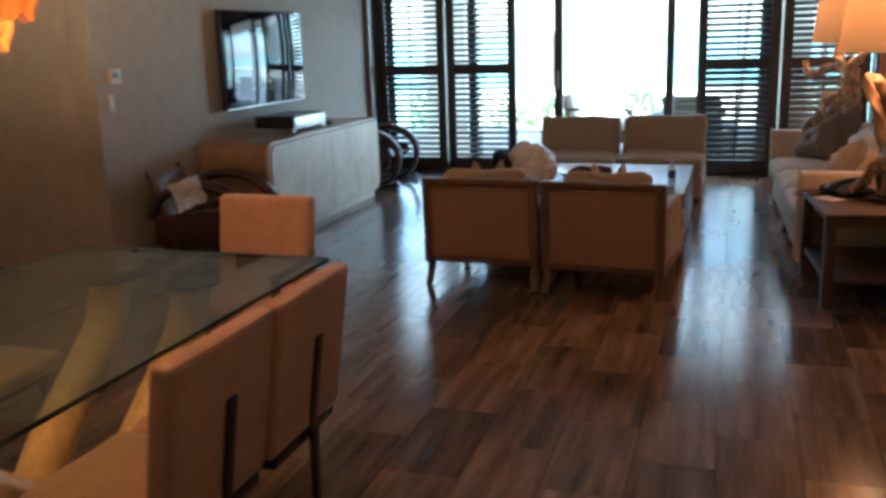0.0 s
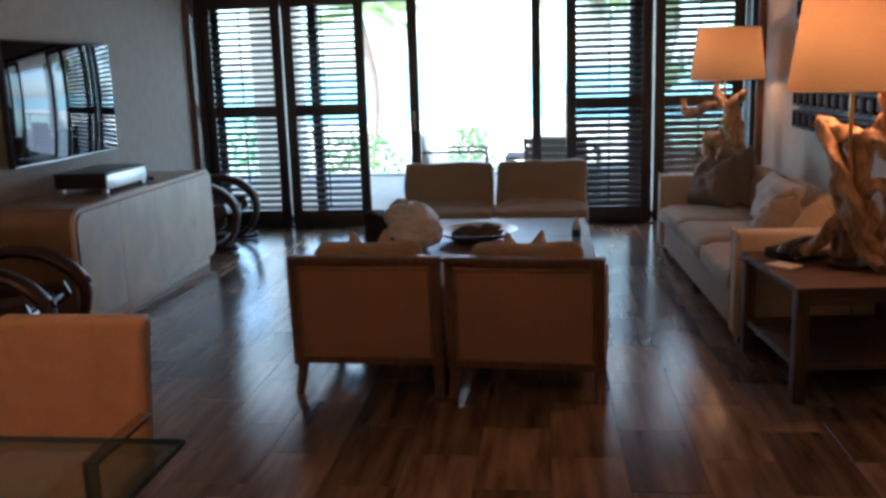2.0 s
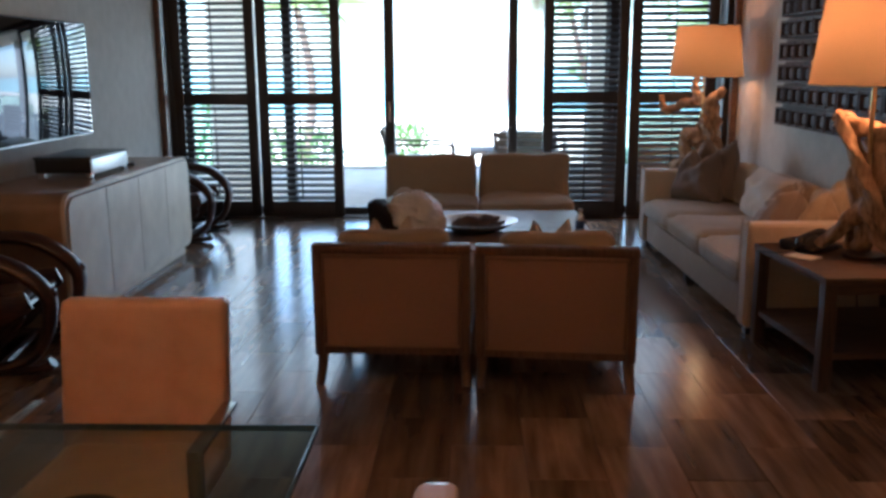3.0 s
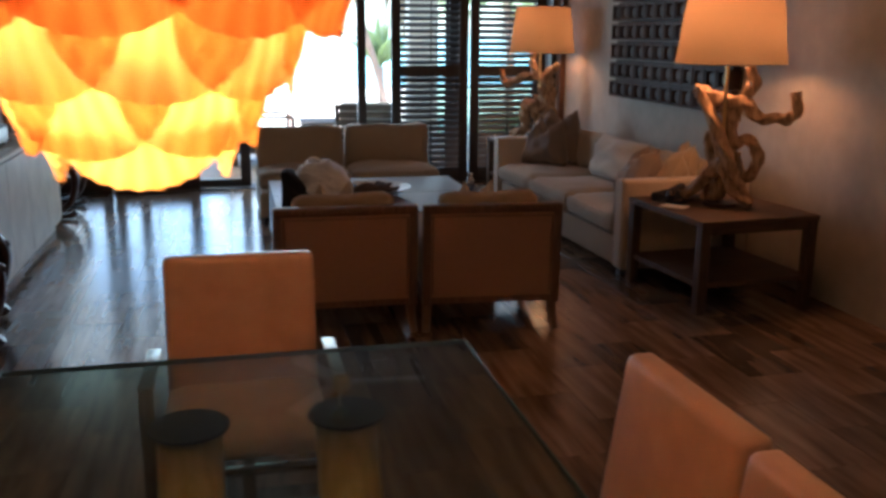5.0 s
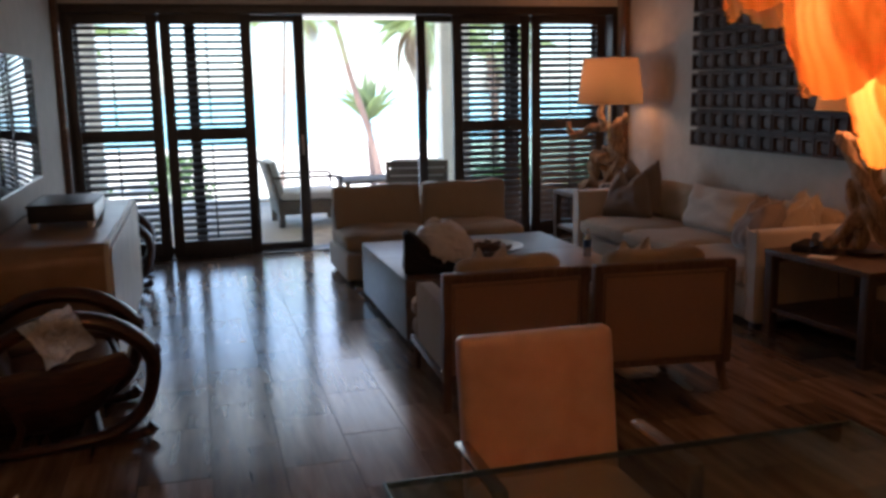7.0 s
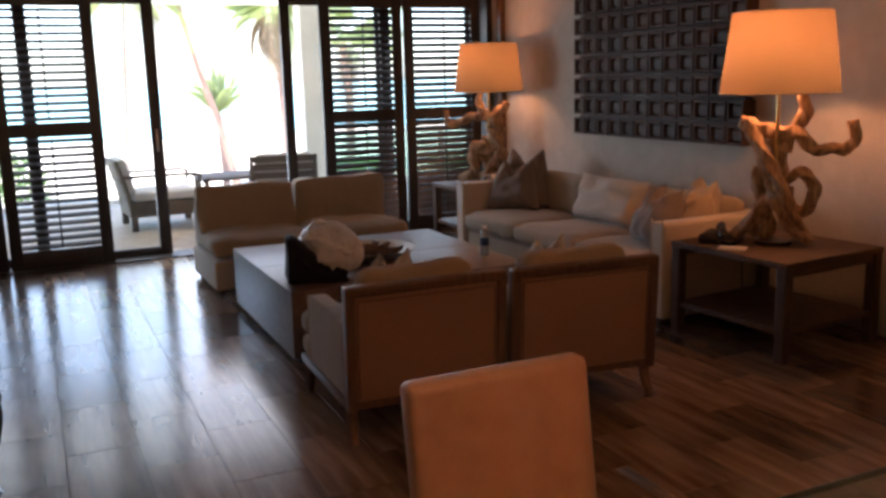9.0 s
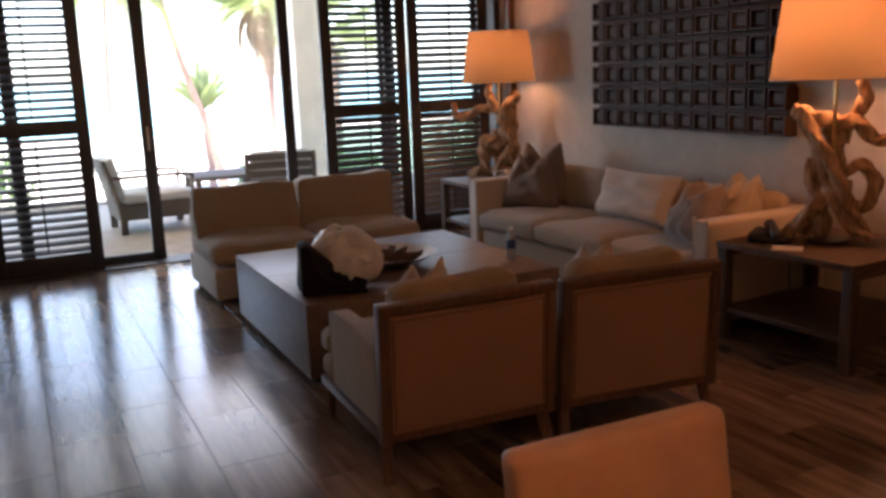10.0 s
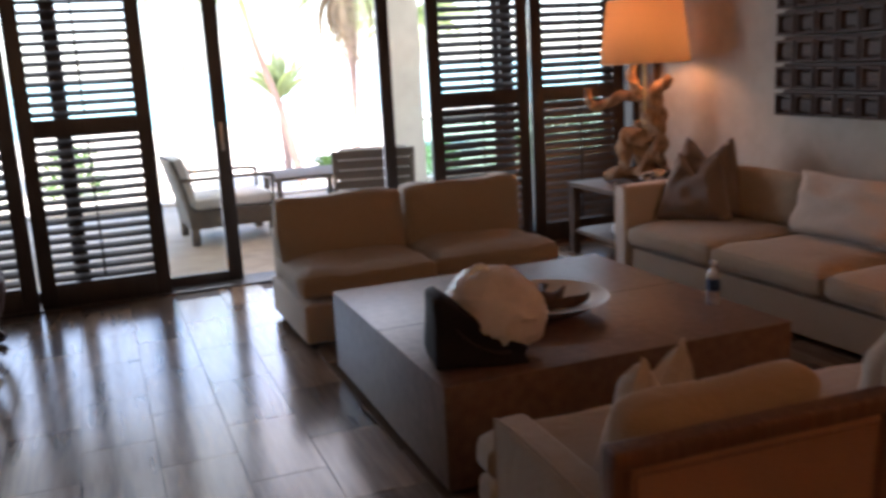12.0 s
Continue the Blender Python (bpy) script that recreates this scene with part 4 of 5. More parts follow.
def table_lamp(m, limbs, label):
    """limbs: a name and the points with their radius at each; x across, y in depth, z up from the table."""
    top = root("table_lamp", m, label, "table lamp", "driftwood lamps beside the sofa")
    for k, pts in enumerate(limbs):
        part("driftwood_limb", tube(bmesh.new(), [p[:3] for p in pts], [p[3] for p in pts], 16, 0.36, 12, seed=k * 3.7, steps=9), DRIFT, top)
    part("foot_plate", lathe(bmesh.new(), [(0.001, 0.018), (0.1, 0.018), (0.105, 0.012), (0.105, 0.0), (0.001, 0.0)], 32), BRONZE, top)
    part("rod", tube(bmesh.new(), [(0, -0.02, 0.3), (0, -0.05, 0.62), (0, -0.05, 0.9), (0, 0, 1.2)], [0.011] * 4, 12), BRASS, top, "slim brass rod")
    for x, z in ((0.04, 0.94), (-0.04, 1.1)):
        part("bulb", lathe(bmesh.new(), [(0.012, -0.07), (0.02, -0.04), (0.033, 0.0), (0.03, 0.03), (0.002, 0.06)], 16, Matrix.Translation((x, 0, z))), BULB, top)
    b = lathe(bmesh.new(), [(0.322, 0.85), (0.264, 1.295)], 64)
    shade = part("shade", b, SHADE, top, "tapered pale linen shade, lit from inside")
    for r, z in ((0.3225, 0.853), (0.2645, 1.292)):
        ring = [(r * math.cos(a), r * math.sin(a), z) for a in np.linspace(0, 2 * math.pi, 41)]
        part("shade_rim", tube(bmesh.new(), ring, [0.0035] * 41, 6, caps=False, steps=1), LINEN_PALE, shade)
    for k in range(3):
        a = 2 * math.pi * k / 3
        part("shade_spoke", tube(bmesh.new(), [(0, 0, 1.2), (0.15 * math.cos(a), 0.15 * math.sin(a), 1.24), (0.264 * math.cos(a), 0.264 * math.sin(a), 1.285)], [0.003] * 3, 6), BRASS, shade)
    return top


NEAR = [
    [(-0.22, -0.03, 0.03, 0.034), (-0.1, -0.02, 0.16, 0.036), (-0.01, 0.0, 0.27, 0.04), (-0.05, 0.02, 0.42, 0.036), (-0.1, 0.0, 0.57, 0.038), (-0.16, -0.01, 0.68, 0.044), (-0.2, -0.02, 0.7, 0.03)],
    [(-0.17, -0.03, 0.71, 0.03), (-0.1, -0.05, 0.58, 0.032), (-0.02, -0.07, 0.44, 0.034), (0.06, -0.06, 0.27, 0.036), (0.12, -0.04, 0.13, 0.034), (0.18, -0.02, 0.03, 0.028)],
    [(-0.17, 0.0, 0.69, 0.036), (-0.08, 0.0, 0.65, 0.04), (0.03, 0.0, 0.63, 0.042), (0.12, 0.0, 0.62, 0.036), (0.19, 0.0, 0.54, 0.032), (0.27, 0.0, 0.54, 0.03), (0.36, 0.0, 0.55, 0.036), (0.4, 0.0, 0.59, 0.032), (0.385, 0.0, 0.7, 0.028)],
    [(0.05, 0.02, 0.52, 0.03), (0.08, 0.02, 0.64, 0.032), (0.14, 0.01, 0.73, 0.034), (0.13, 0.0, 0.82, 0.03), (0.1, 0.0, 0.93, 0.02)],
    [(0.05, 0.0, 0.36, 0.03), (0.12, -0.01, 0.41, 0.034), (0.19, -0.01, 0.36, 0.034), (0.2, -0.01, 0.26, 0.034), (0.14, 0.0, 0.18, 0.034), (0.07, 0.01, 0.24, 0.03), (0.08, 0.02, 0.33, 0.026)],
    [(-0.02, 0.03, 0.6, 0.042), (0.02, 0.04, 0.48, 0.046), (0.0, 0.05, 0.34, 0.05), (-0.05, 0.05, 0.22, 0.044), (-0.03, 0.06, 0.1, 0.04), (-0.06, 0.07, 0.02, 0.04)],
    [(0.0, -0.02, 0.3, 0.036), (0.03, -0.04, 0.2, 0.034), (0.1, -0.05, 0.1, 0.032), (0.2, -0.08, 0.025, 0.026)],
    [(0.02, 0.04, 0.34, 0.034), (0.09, 0.06, 0.22, 0.032), (0.1, 0.08, 0.1, 0.03), (0.14, 0.1, 0.02, 0.026)],
    [(-0.09, 0.03, 0.44, 0.03), (-0.1, 0.05, 0.34, 0.034), (-0.07, 0.06, 0.24, 0.034), (-0.1, 0.07, 0.14, 0.03), (-0.12, 0.09, 0.02, 0.028)],
]
FAR = [
    [(-0.41, 0.0, 0.69, 0.024), (-0.4, 0.0, 0.6, 0.03), (-0.36, 0.0, 0.555, 0.034), (-0.28, 0.0, 0.57, 0.034), (-0.18, 0.0, 0.62, 0.036), (-0.07, 0.0, 0.63, 0.045), (0.02, 0.0, 0.6, 0.06)],
    [(-0.03, 0.0, 0.6, 0.045), (-0.08, 0.0, 0.7, 0.036), (-0.1, 0.0, 0.77, 0.03), (-0.08, 0.0, 0.86, 0.022), (-0.07, 0.0, 0.93, 0.018)],
    [(0.03, 0.0, 0.58, 0.06), (0.08, -0.02, 0.66, 0.05), (0.14, -0.02, 0.71, 0.04), (0.18, -0.02, 0.75, 0.024)],
    [(0.02, 0.0, 0.66, 0.05), (0.05, 0.0, 0.56, 0.08), (0.06, 0.0, 0.46, 0.085), (0.06, 0.0, 0.37, 0.078), (0.0, -0.03, 0.32, 0.06), (-0.1, -0.04, 0.34, 0.055), (-0.15, -0.04, 0.31, 0.055), (-0.155, -0.03, 0.22, 0.05), (-0.15, -0.02, 0.12, 0.045), (-0.22, -0.02, 0.065, 0.045), (-0.3, 0.0, 0.045, 0.036)],
    [(0.06, 0.02, 0.38, 0.07), (0.1, 0.02, 0.28, 0.055), (0.09, 0.02, 0.17, 0.05), (0.12, 0.02, 0.08, 0.045), (0.14, 0.02, 0.03, 0.04)],
    [(-0.02, 0.05, 0.42, 0.06), (-0.06, 0.06, 0.3, 0.055), (-0.02, 0.06, 0.18, 0.06), (0.02, 0.06, 0.08, 0.055), (-0.05, 0.06, 0.04, 0.04)],
    [(0.0, -0.07, 0.5, 0.03), (0.07, -0.09, 0.42, 0.03), (0.1, -0.08, 0.32, 0.03), (0.03, -0.09, 0.2, 0.03), (-0.05, -0.1, 0.05, 0.03)],
    [(-0.2, 0.03, 0.05, 0.042), (-0.05, 0.0, 0.06, 0.05), (0.1, 0.03, 0.05, 0.042)],
]
LAMP2, LAMP1 = (0.636, 6.228), (0.762, 9.953)
table_lamp(pose(*LAMP2, 0.551, 0, 0, -46), NEAR, "table lamp of twisted driftwood with a lit pale linen shade")
table_lamp(pose(*LAMP1, 0.541, 0, 0, -34), FAR, "table lamp of gnarled driftwood with a lit pale linen shade")
for k, (x, y) in enumerate((LAMP2, LAMP1)):
    for dx, z in ((0.04, 0.97), (-0.04, 1.16)):
        bulb_lamp("lamp_bulb_light", (x + dx, y, 0.55 + z), (2.3, 1.5)[k], LAMP, 0.05)

phone = root("telephone", pose(0.45, 6.44, 0.551, 0, 0, 35) @ Matrix.Diagonal((1.35, 1.2, 0.9, 1)), "black desk telephone on the end table", "telephone")
ph = one_box((-0.1, -0.09, 0), (0.1, 0.09, 0.06), 0.02, 3)
for v in ph.verts:
    if v.co.z > 0.03:
        v.co.z -= 0.2 * (0.09 - v.co.y) * 0.9
part("base", ph, BLACK, phone)
part("handset", tube(bmesh.new(), [(-0.12, -0.04, 0.055), (-0.1, -0.03, 0.08), (0.0, 0.0, 0.09), (0.1, 0.03, 0.08), (0.12, 0.04, 0.055)], [0.022, 0.021, 0.016, 0.021, 0.022], 10), BLACK, phone)
part("cord", tube(bmesh.new(), [(-0.1, -0.04, 0.04), (-0.2, 0.0, 0.012), (-0.22, 0.1, 0.008), (-0.1, 0.16, 0.008)], [0.004] * 4, 6), BLACK, phone)
thing("note_pad", one_box((-0.05, -0.075, 0), (0.05, 0.075, 0.006), 0.001), PAPER, pose(0.33, 6.22, 0.551, 0, 0, 38), "small white note pad on the end table", "note pad")
thing("cable", tube(bmesh.new(), [(0.78, 6.585, 0.5), (0.78, 6.62, 0.42), (0.8, 6.63, 0.2), (0.85, 6.63, 0.008), (1.1, 6.632, 0.006)], [0.004] * 5, 6), BLACK, pose(0, 0, 0), "thin black cable hanging behind the end table", "cable")
thing("carved_stone", crumple((0.14, 0.09, 0.07), 31, 0.3, 4, 5), MARBLED, pose(0.66, 9.62, 0.593, 0, 0, -20), "black and white carved stone ornament on the end table", "ornament")
tw = "rolled towels on the lower shelf"
for k in range(3):
    roll = lathe(bmesh.new(), [(0.001, -0.14), (0.045, -0.138), (0.055, -0.12), (0.056, 0.12), (0.045, 0.138), (0.001, 0.14)], 20, Matrix.Rotation(radians(90), 4, "X"))
    for v in roll.verts:
        v.co += noise.noise_vector(v.co * 14 + Vector((k, 0, 0))) * 0.006
    thing("towel", roll, WHITECLOTH, pose(0.44 + 0.115 * k, 9.7, 0.243, 0, 0, 3 * k), "rolled white towel on the lower shelf", "towel", tw)

# ---- carved wall panel ----
ART_Y0, ART_Y1, ART_Z0, COLS, ROWS_N = 6.945, 8.965, 1.025, 12, 9
PY, PZ = (ART_Y1 - ART_Y0) / COLS, 0.163
art = root("wall_art", pose(1.165, ART_Y0, ART_Z0), "large dark carved wooden relief of square blocks on the wall", "wall art")
for r in range(ROWS_N):
    part("batten", one_box((-0.062, 0.035, r * PZ + 0.012), (-0.002, ART_Y1 - ART_Y0 - 0.03, r * PZ + PZ + 0.006), 0.003), ARTWOOD, art)
cell = bmesh.new()
h, v_, q = 0.075, 0.067, 0.016
STEPS = ((h, v_, 0.0), (h, v_, -0.101), (h - 0.003, v_ - 0.003, -0.104), (h - q + 0.002, v_ - q + 0.002, -0.104), (h - q, v_ - q, -0.102), (h - q - 0.001, v_ - q - 0.001, -0.052),
         (0.0405, 0.0345, -0.052), (0.04, 0.034, -0.083), (0.038, 0.032, -0.085))
loops = [[cell.verts.new((x, sy * a, sz * b)) for sy, sz in ((-1, -1), (1, -1), (1, 1), (-1, 1))] for a, b, x in STEPS]
for la, lb in zip(loops, loops[1:]):
    for k in range(4):
        cell.faces.new((la[k], la[(k + 1) % 4], lb[(k + 1) % 4], lb[k]))
cell.faces.new(loops[-1])
cell.faces.new(loops[0][::-1])
first = None
for r in range(ROWS_N):
    for c in range(COLS):
        m = pose(-0.005, (c + 0.5) * PY, (r + 0.5) * PZ, random.uniform(-0.8, 0.8), 0, 0)
        if first is None:
            first = part("block", cell, ARTWOOD, art, m=m)
        else:
            again(first, "block", art, m)

# ---- dining table ----
GX0, GX1, GY0, GY1 = -2.84, -1.675, 1.63, 3.57
dt = root("dining_table", pose((GX0 + GX1) / 2, (GY0 + GY1) / 2, 0), "rectangular glass dining table on curved cream horn legs", "dining table")
hx, hy = (GX1 - GX0) / 2, (GY1 - GY0) / 2
gl = part("glass_top", one_box((-hx + 0.0052, -hy + 0.0052, 0.738), (hx - 0.0052, hy - 0.0052, 0.752), 0), TABLEGLASS, dt, "clear greenish glass top")
gl.visible_shadow = False
for lo, hi in (((-hx, -hy, 0.738), (-hx + 0.005, hy, 0.7525)), ((hx - 0.005, -hy, 0.738), (hx, hy, 0.752)), ((-hx, hy - 0.005, 0.738), (hx, hy, 0.752)), ((-hx, -hy, 0.738), (hx, -hy + 0.005, 0.7525))):
    part("glass_edge", one_box(lo, hi, 0.0022, 2), GREENEDGE, dt, "dark green polished glass edge")
for x in (-2.385, -2.045):
    for s in (1, -1):
        lx = x + 2.2575
        leg = tube(bmesh.new(), [(lx, s * 0.592, 0.722), (lx, s * 0.59, 0.69), (lx, s * 0.545, 0.58), (lx, s * 0.44, 0.47), (lx, s * 0.27, 0.32), (lx * 0.9, s * 0.12, 0.16), (lx * 0.8, s * 0.05, 0.0)], [0.068, 0.07, 0.07, 0.072, 0.076, 0.082, 0.09], 20)
        part("leg", leg, TUSK, dt, "curved cream horn leg")
        part("cap", lathe(bmesh.new(), [(0.001, 0.726), (0.084, 0.726), (0.086, 0.729), (0.086, 0.735), (0.001, 0.7375)], 32, Matrix.Translation((lx, s * 0.593, 0))), RUBBER, dt, "round dark cap under the glass")


def dining_chair(m, label, arms):
    """Front is +y; the back stands on y = 0; 0.47 wide."""
    top = root("dining_chair", m, label, "dining chair", "chairs round the dining table")
    w = 0.235
    bk = one_box((-w, -0.035, 0.4), (w, 0.035, 0.872), 0.026, 4, m=None)
    for v in bk.verts:
        v.co.y += 0.02 - 0.15 * (v.co.z - 0.4)
        v.co.y += 0.012 * (1 - (v.co.x / w) ** 2)
    part("backrest", bk, LEATHER, top, "padded tan leather back")
    part("seat", cushion((-w, -0.02, 0.39), (w, 0.46, 0.48), 0.18, 0.035, 0.004), LEATHER, top, "padded tan leather seat")
    if arms:
        for x in (-w - 0.028, w + 0.028):
            bar = one_box((x - 0.02, 0.08, 0.605), (x + 0.02, 0.41, 0.618), 0.004)
            box(bar, (x - 0.02, 0.4, 0.05), (x + 0.02, 0.412, 0.615), 0.004)
            box(bar, (x - 0.02, -0.02, 0.0), (x + 0.02, 0.4, 0.012), 0.004)
            box(bar, (x - 0.02, 0.38, 0.004), (x + 0.02, 0.412, 0.06), 0.005)
            part("side_bar", bar, CHROME, top, "flat polished chrome bar")
        part("floor_bar", one_box((-w - 0.04, -0.02, 0.0), (w + 0.04, 0.02, 0.018), 0.004), CHROME, top)
        part("post", one_box((-0.02, 0.18, 0.018), (0.02, 0.21, 0.392), 0.004), CHROME, top, "upright chrome post under the seat")
        part("cross_bar", one_box((-w - 0.028, 0.175, 0.0), (w + 0.028, 0.215, 0.0175), 0.004), CHROME, top)
        part("seat_bar", one_box((-w - 0.03, 0.37, 0.33), (w + 0.03, 0.41, 0.348), 0.004), CHROME, top)
    else:
        bar = one_box((0.0, -0.058, 0.38), (0.046, -0.046, 0.7), 0.005, m=pose(0, 0, 0))
        for v in bar.verts:
            v.co.y += 0.04 - 0.15 * (v.co.z - 0.38)
        box(bar, (0.0, -0.028, 0.0), (0.046, -0.012, 0.4), 0.005)
        part("rear_bar", bar, BRONZE, top, "dark flat upright bar")
        part("floor_bar", one_box((-0.2, -0.05, 0.0), (0.24, -0.012, 0.016), 0.004), BRONZE, top)
        for x in (-0.18, 0.2):
            part("front_leg", one_box((x - 0.016, 0.38, 0), (x + 0.016, 0.4, 0.392), 0.004), BRONZE, top)
        part("under_rail", one_box((-0.2, 0.0, 0.36), (0.22, 0.4, 0.389), 0.004), BRONZE, top)
    for x in (-w + 0.004, w - 0.004):
        part("seam", tube(bmesh.new(), [(x, 0.017, 0.42), (x * 1.002, -0.013, 0.62), (x, -0.046, 0.845)], [0.004] * 3, 6), LEATHER, top)
    return top


DCG = "tan leather dining chair with a padded upright back"
dining_chair(pose(-2.2635, 4.13, 0, 0, 0, 180), "tan leather dining chair with flat chrome arms at the glass table", True)
dining_chair(pose(-1.445, 2.84, 0, 0, 0, 91), DCG, False)
dining_chair(pose(-1.45, 2.35, 0, 0, 0, 90), DCG, False)
dining_chair(pose(-3.02, 2.895, 0, 0, 0, -90), DCG, False)

# ---- chandelier of scallop shells ----
CHX, CHY = -2.37, 2.485
ch = root("chandelier", pose(CHX, CHY, 0), "glowing orange chandelier of overlapping scallop shells above the table", "chandelier")


def shell_mesh(w, l):
    b = bmesh.new()
    na, nb = 44, 8
    rows = []
    for j in range(nb + 1):
        t = j / nb
        row = []
        for i in range(na + 1):
            a = 2 * i / na - 1
            ang = a * radians(74)
            r = t * (1 - 0.06 * abs(a) ** 3)
            x = w / 2 * math.sin(ang) / math.sin(radians(74)) * math.sin(min(t * 1.9, 1.57)) * (1 - 0.22 * max(0, t - 0.75))
            z = -l * (t * (0.5 + 0.5 * math.cos(ang)))
            bulge = 0.2 * w * math.sin(min(1, t * 1.08) * math.pi) ** 0.8 * (1 - 0.6 * a * a)
            rib = 0.0022 * math.cos(a * 11 * math.pi) * t
            z += 0.0014 * math.cos(a * 11 * math.pi) * t ** 5
            row.append(b.verts.new((x, -bulge + rib - 0.04 * w * t, z)))
        rows.append(row)
    for j in range(nb):
        for i in range(na):
            b.faces.new((rows[j][i], rows[j][i + 1], rows[j + 1][i + 1], rows[j + 1][i]))
    bmesh.ops.remove_doubles(b, verts=list(b.verts), dist=0.0003)
    return b


TIERS = [(1.38, 0.07, 4, 0.19, 0.15), (1.418, 0.104, 7, 0.2, 0.17), (1.482, 0.154, 9, 0.21, 0.18), (1.55, 0.222, 11, 0.225, 0.19),
         (1.63, 0.302, 13, 0.24, 0.21), (1.732, 0.325, 14, 0.25, 0.23), (1.845, 0.335, 14, 0.25, 0.23)]
for k, (zb, r, n, w, l) in enumerate(TIERS):
    first = None
    for i in range(n):
        a = 360 * (i + 0.5 * (k % 2) + 0.12 * k) / n + random.uniform(-4, 4)
        m = pose(0, 0, 0, 0, 0, a) @ pose(0, -r * 0.9, zb + l * 0.97, -10 if k < 5 else 4, random.uniform(-3, 3), 0)
        if first is None:
            first = part("shell", shell_mesh(w, l), SHELL, ch, m=m)
        else:
            again(first, "shell", ch, m)
    ring = [((r * 0.88) * math.cos(t), (r * 0.88) * math.sin(t), zb + l * 0.98) for t in np.linspace(0, 2 * math.pi, 33)]
    part("ring", tube(bmesh.new(), ring, [0.003] * 33, 6, caps=False, steps=1), BRASS, ch)
part("stem", tube(bmesh.new(), [(0, 0, 1.45), (0, 0, 2.1), (0, 0, ZC - 0.03)], [0.008] * 3, 10), BRASS, ch)
# added, unseen: a plate and bulb above the shells for the room fill
part("bulb_plate", lathe(bmesh.new(), [(0.001, 2.02), (0.3, 2.02), (0.31, 2.035), (0.3, 2.05), (0.001, 2.05)], 40), BRASS, ch, "added brass plate that keeps the unseen fill bulb off the shells")
part("fill_bulb", lathe(bmesh.new(), [(0.012, 2.051), (0.02, 2.07), (0.03, 2.09), (0.002, 2.125)], 14, Matrix.Translation((0.05, 0, 0))), BULB, ch)
part("canopy", lathe(bmesh.new(), [(0.001, ZC - 0.05), (0.05, ZC - 0.045), (0.065, ZC - 0.01), (0.066, ZC - 0.001)], 28), BRASS, ch)
for k in range(3):
    a = 2 * math.pi * k / 3
    part("bulb", lathe(bmesh.new(), [(0.01, 0.06), (0.024, 0.03), (0.026, 0.0), (0.002, -0.03)], 14, Matrix.Translation((0.06 * math.cos(a), 0.06 * math.sin(a), 1.66))), BULB, ch)
bulb_lamp("chandelier_and_fill_light", (CHX, CHY, 1.57), 2.6, DEEP, 0.06)
# invented strong lamp above the plate, fills the whole room with warm light
bulb_lamp("chandelier_and_fill_light", (CHX, CHY, 2.1), 50.0, (1.0, 0.56, 0.27), 0.06)

# ---- ceiling fan over the sitting area ----
fan = root("ceiling_fan", pose(-1.57, 7.65, 0), "white ceiling fan at rest over the sitting area", "ceiling fan")
part("rod", tube(bmesh.new(), [(0, 0, 2.54), (0, 0, 2.62), (0, 0, ZC)], [0.014] * 3, 10), FANWHITE, fan)
part("canopy", lathe(bmesh.new(), [(0.016, ZC - 0.07), (0.05, ZC - 0.055), (0.07, ZC - 0.015), (0.071, ZC - 0.001)], 28), STEEL, fan, "small metal canopy on the ceiling")
part("motor", lathe(bmesh.new(), [(0.001, 2.42), (0.06, 2.43), (0.095, 2.47), (0.085, 2.53), (0.001, 2.55)], 28), FANWHITE, fan)
for k in range(3):
    blade = one_box((0.08, -0.06, -0.004), (0.64, 0.06, 0.004), 0.003)
    for v in blade.verts:
        v.co.y *= 0.8 + 0.5 * v.co.x
    blade.transform(pose(0, 0, 2.48, 0, 0, 115 + 120 * k) @ pose(0, 0, 0, 10))
    part("blade", blade, FANWHITE, fan)

# ---- terrace and garden ----
structure("terrace_floor", one_box((-9, 10.962, -2.94), (7, 15.4, -0.008), 0.003), STONE, "pale stone terrace floor outside the doors", "terrace")
structure("terrace_roof", one_box((-9, 11.0, 2.62), (7, 15.5, 2.95), 0.01), WHITEWALL, "white roof slab over the terrace", "roof")
structure("house_wall_west", one_box((-9, 10.97, 0), (-4.52, 11.15, 2.62), 0.004), WHITEWALL, "white rendered outside wall", "wall")
structure("house_wall_east", one_box((1.37, 10.97, 0), (7, 11.15, 2.62), 0.004), WHITEWALL, "white rendered outside wall", "wall")
structure("parapet", one_box((-9, 15.1, -0.007), (7, 15.3, 0.03), 0.01), WHITEWALL, "low white kerb along the terrace edge", "kerb")
for name, x0, x1 in (("column_west", -5.1, -4.4), ("column_east", 0.36, 0.8)):
    structure(name, one_box((x0, 14.75, -0.007), (x1, 15.08, 2.62), 0.015), WHITEWALL, "square white rendered column of the terrace", "column")
bal = root("balustrade", pose(0, 15.2, 0.03), "green glass balustrade with a metal rail along the terrace", "balustrade")
for x0, x1 in ((0.9, 2.6), (2.7, 4.4), (-9.0, -5.2)):
    g = part("pane", one_box((x0, -0.006, 0.02), (x1, 0.006, 0.72), 0), BALUSTRADE, bal)
    g.visible_shadow = False
    part("rail", one_box((x0 - 0.05, -0.025, 0.72), (x1 + 0.05, 0.025, 0.75), 0.006), STEEL, bal)
    for x in (x0 - 0.03, x1 + 0.03):
        part("post", one_box((x - 0.02, -0.02, 0.0), (x + 0.02, 0.02, 0.72), 0.004), STEEL, bal)


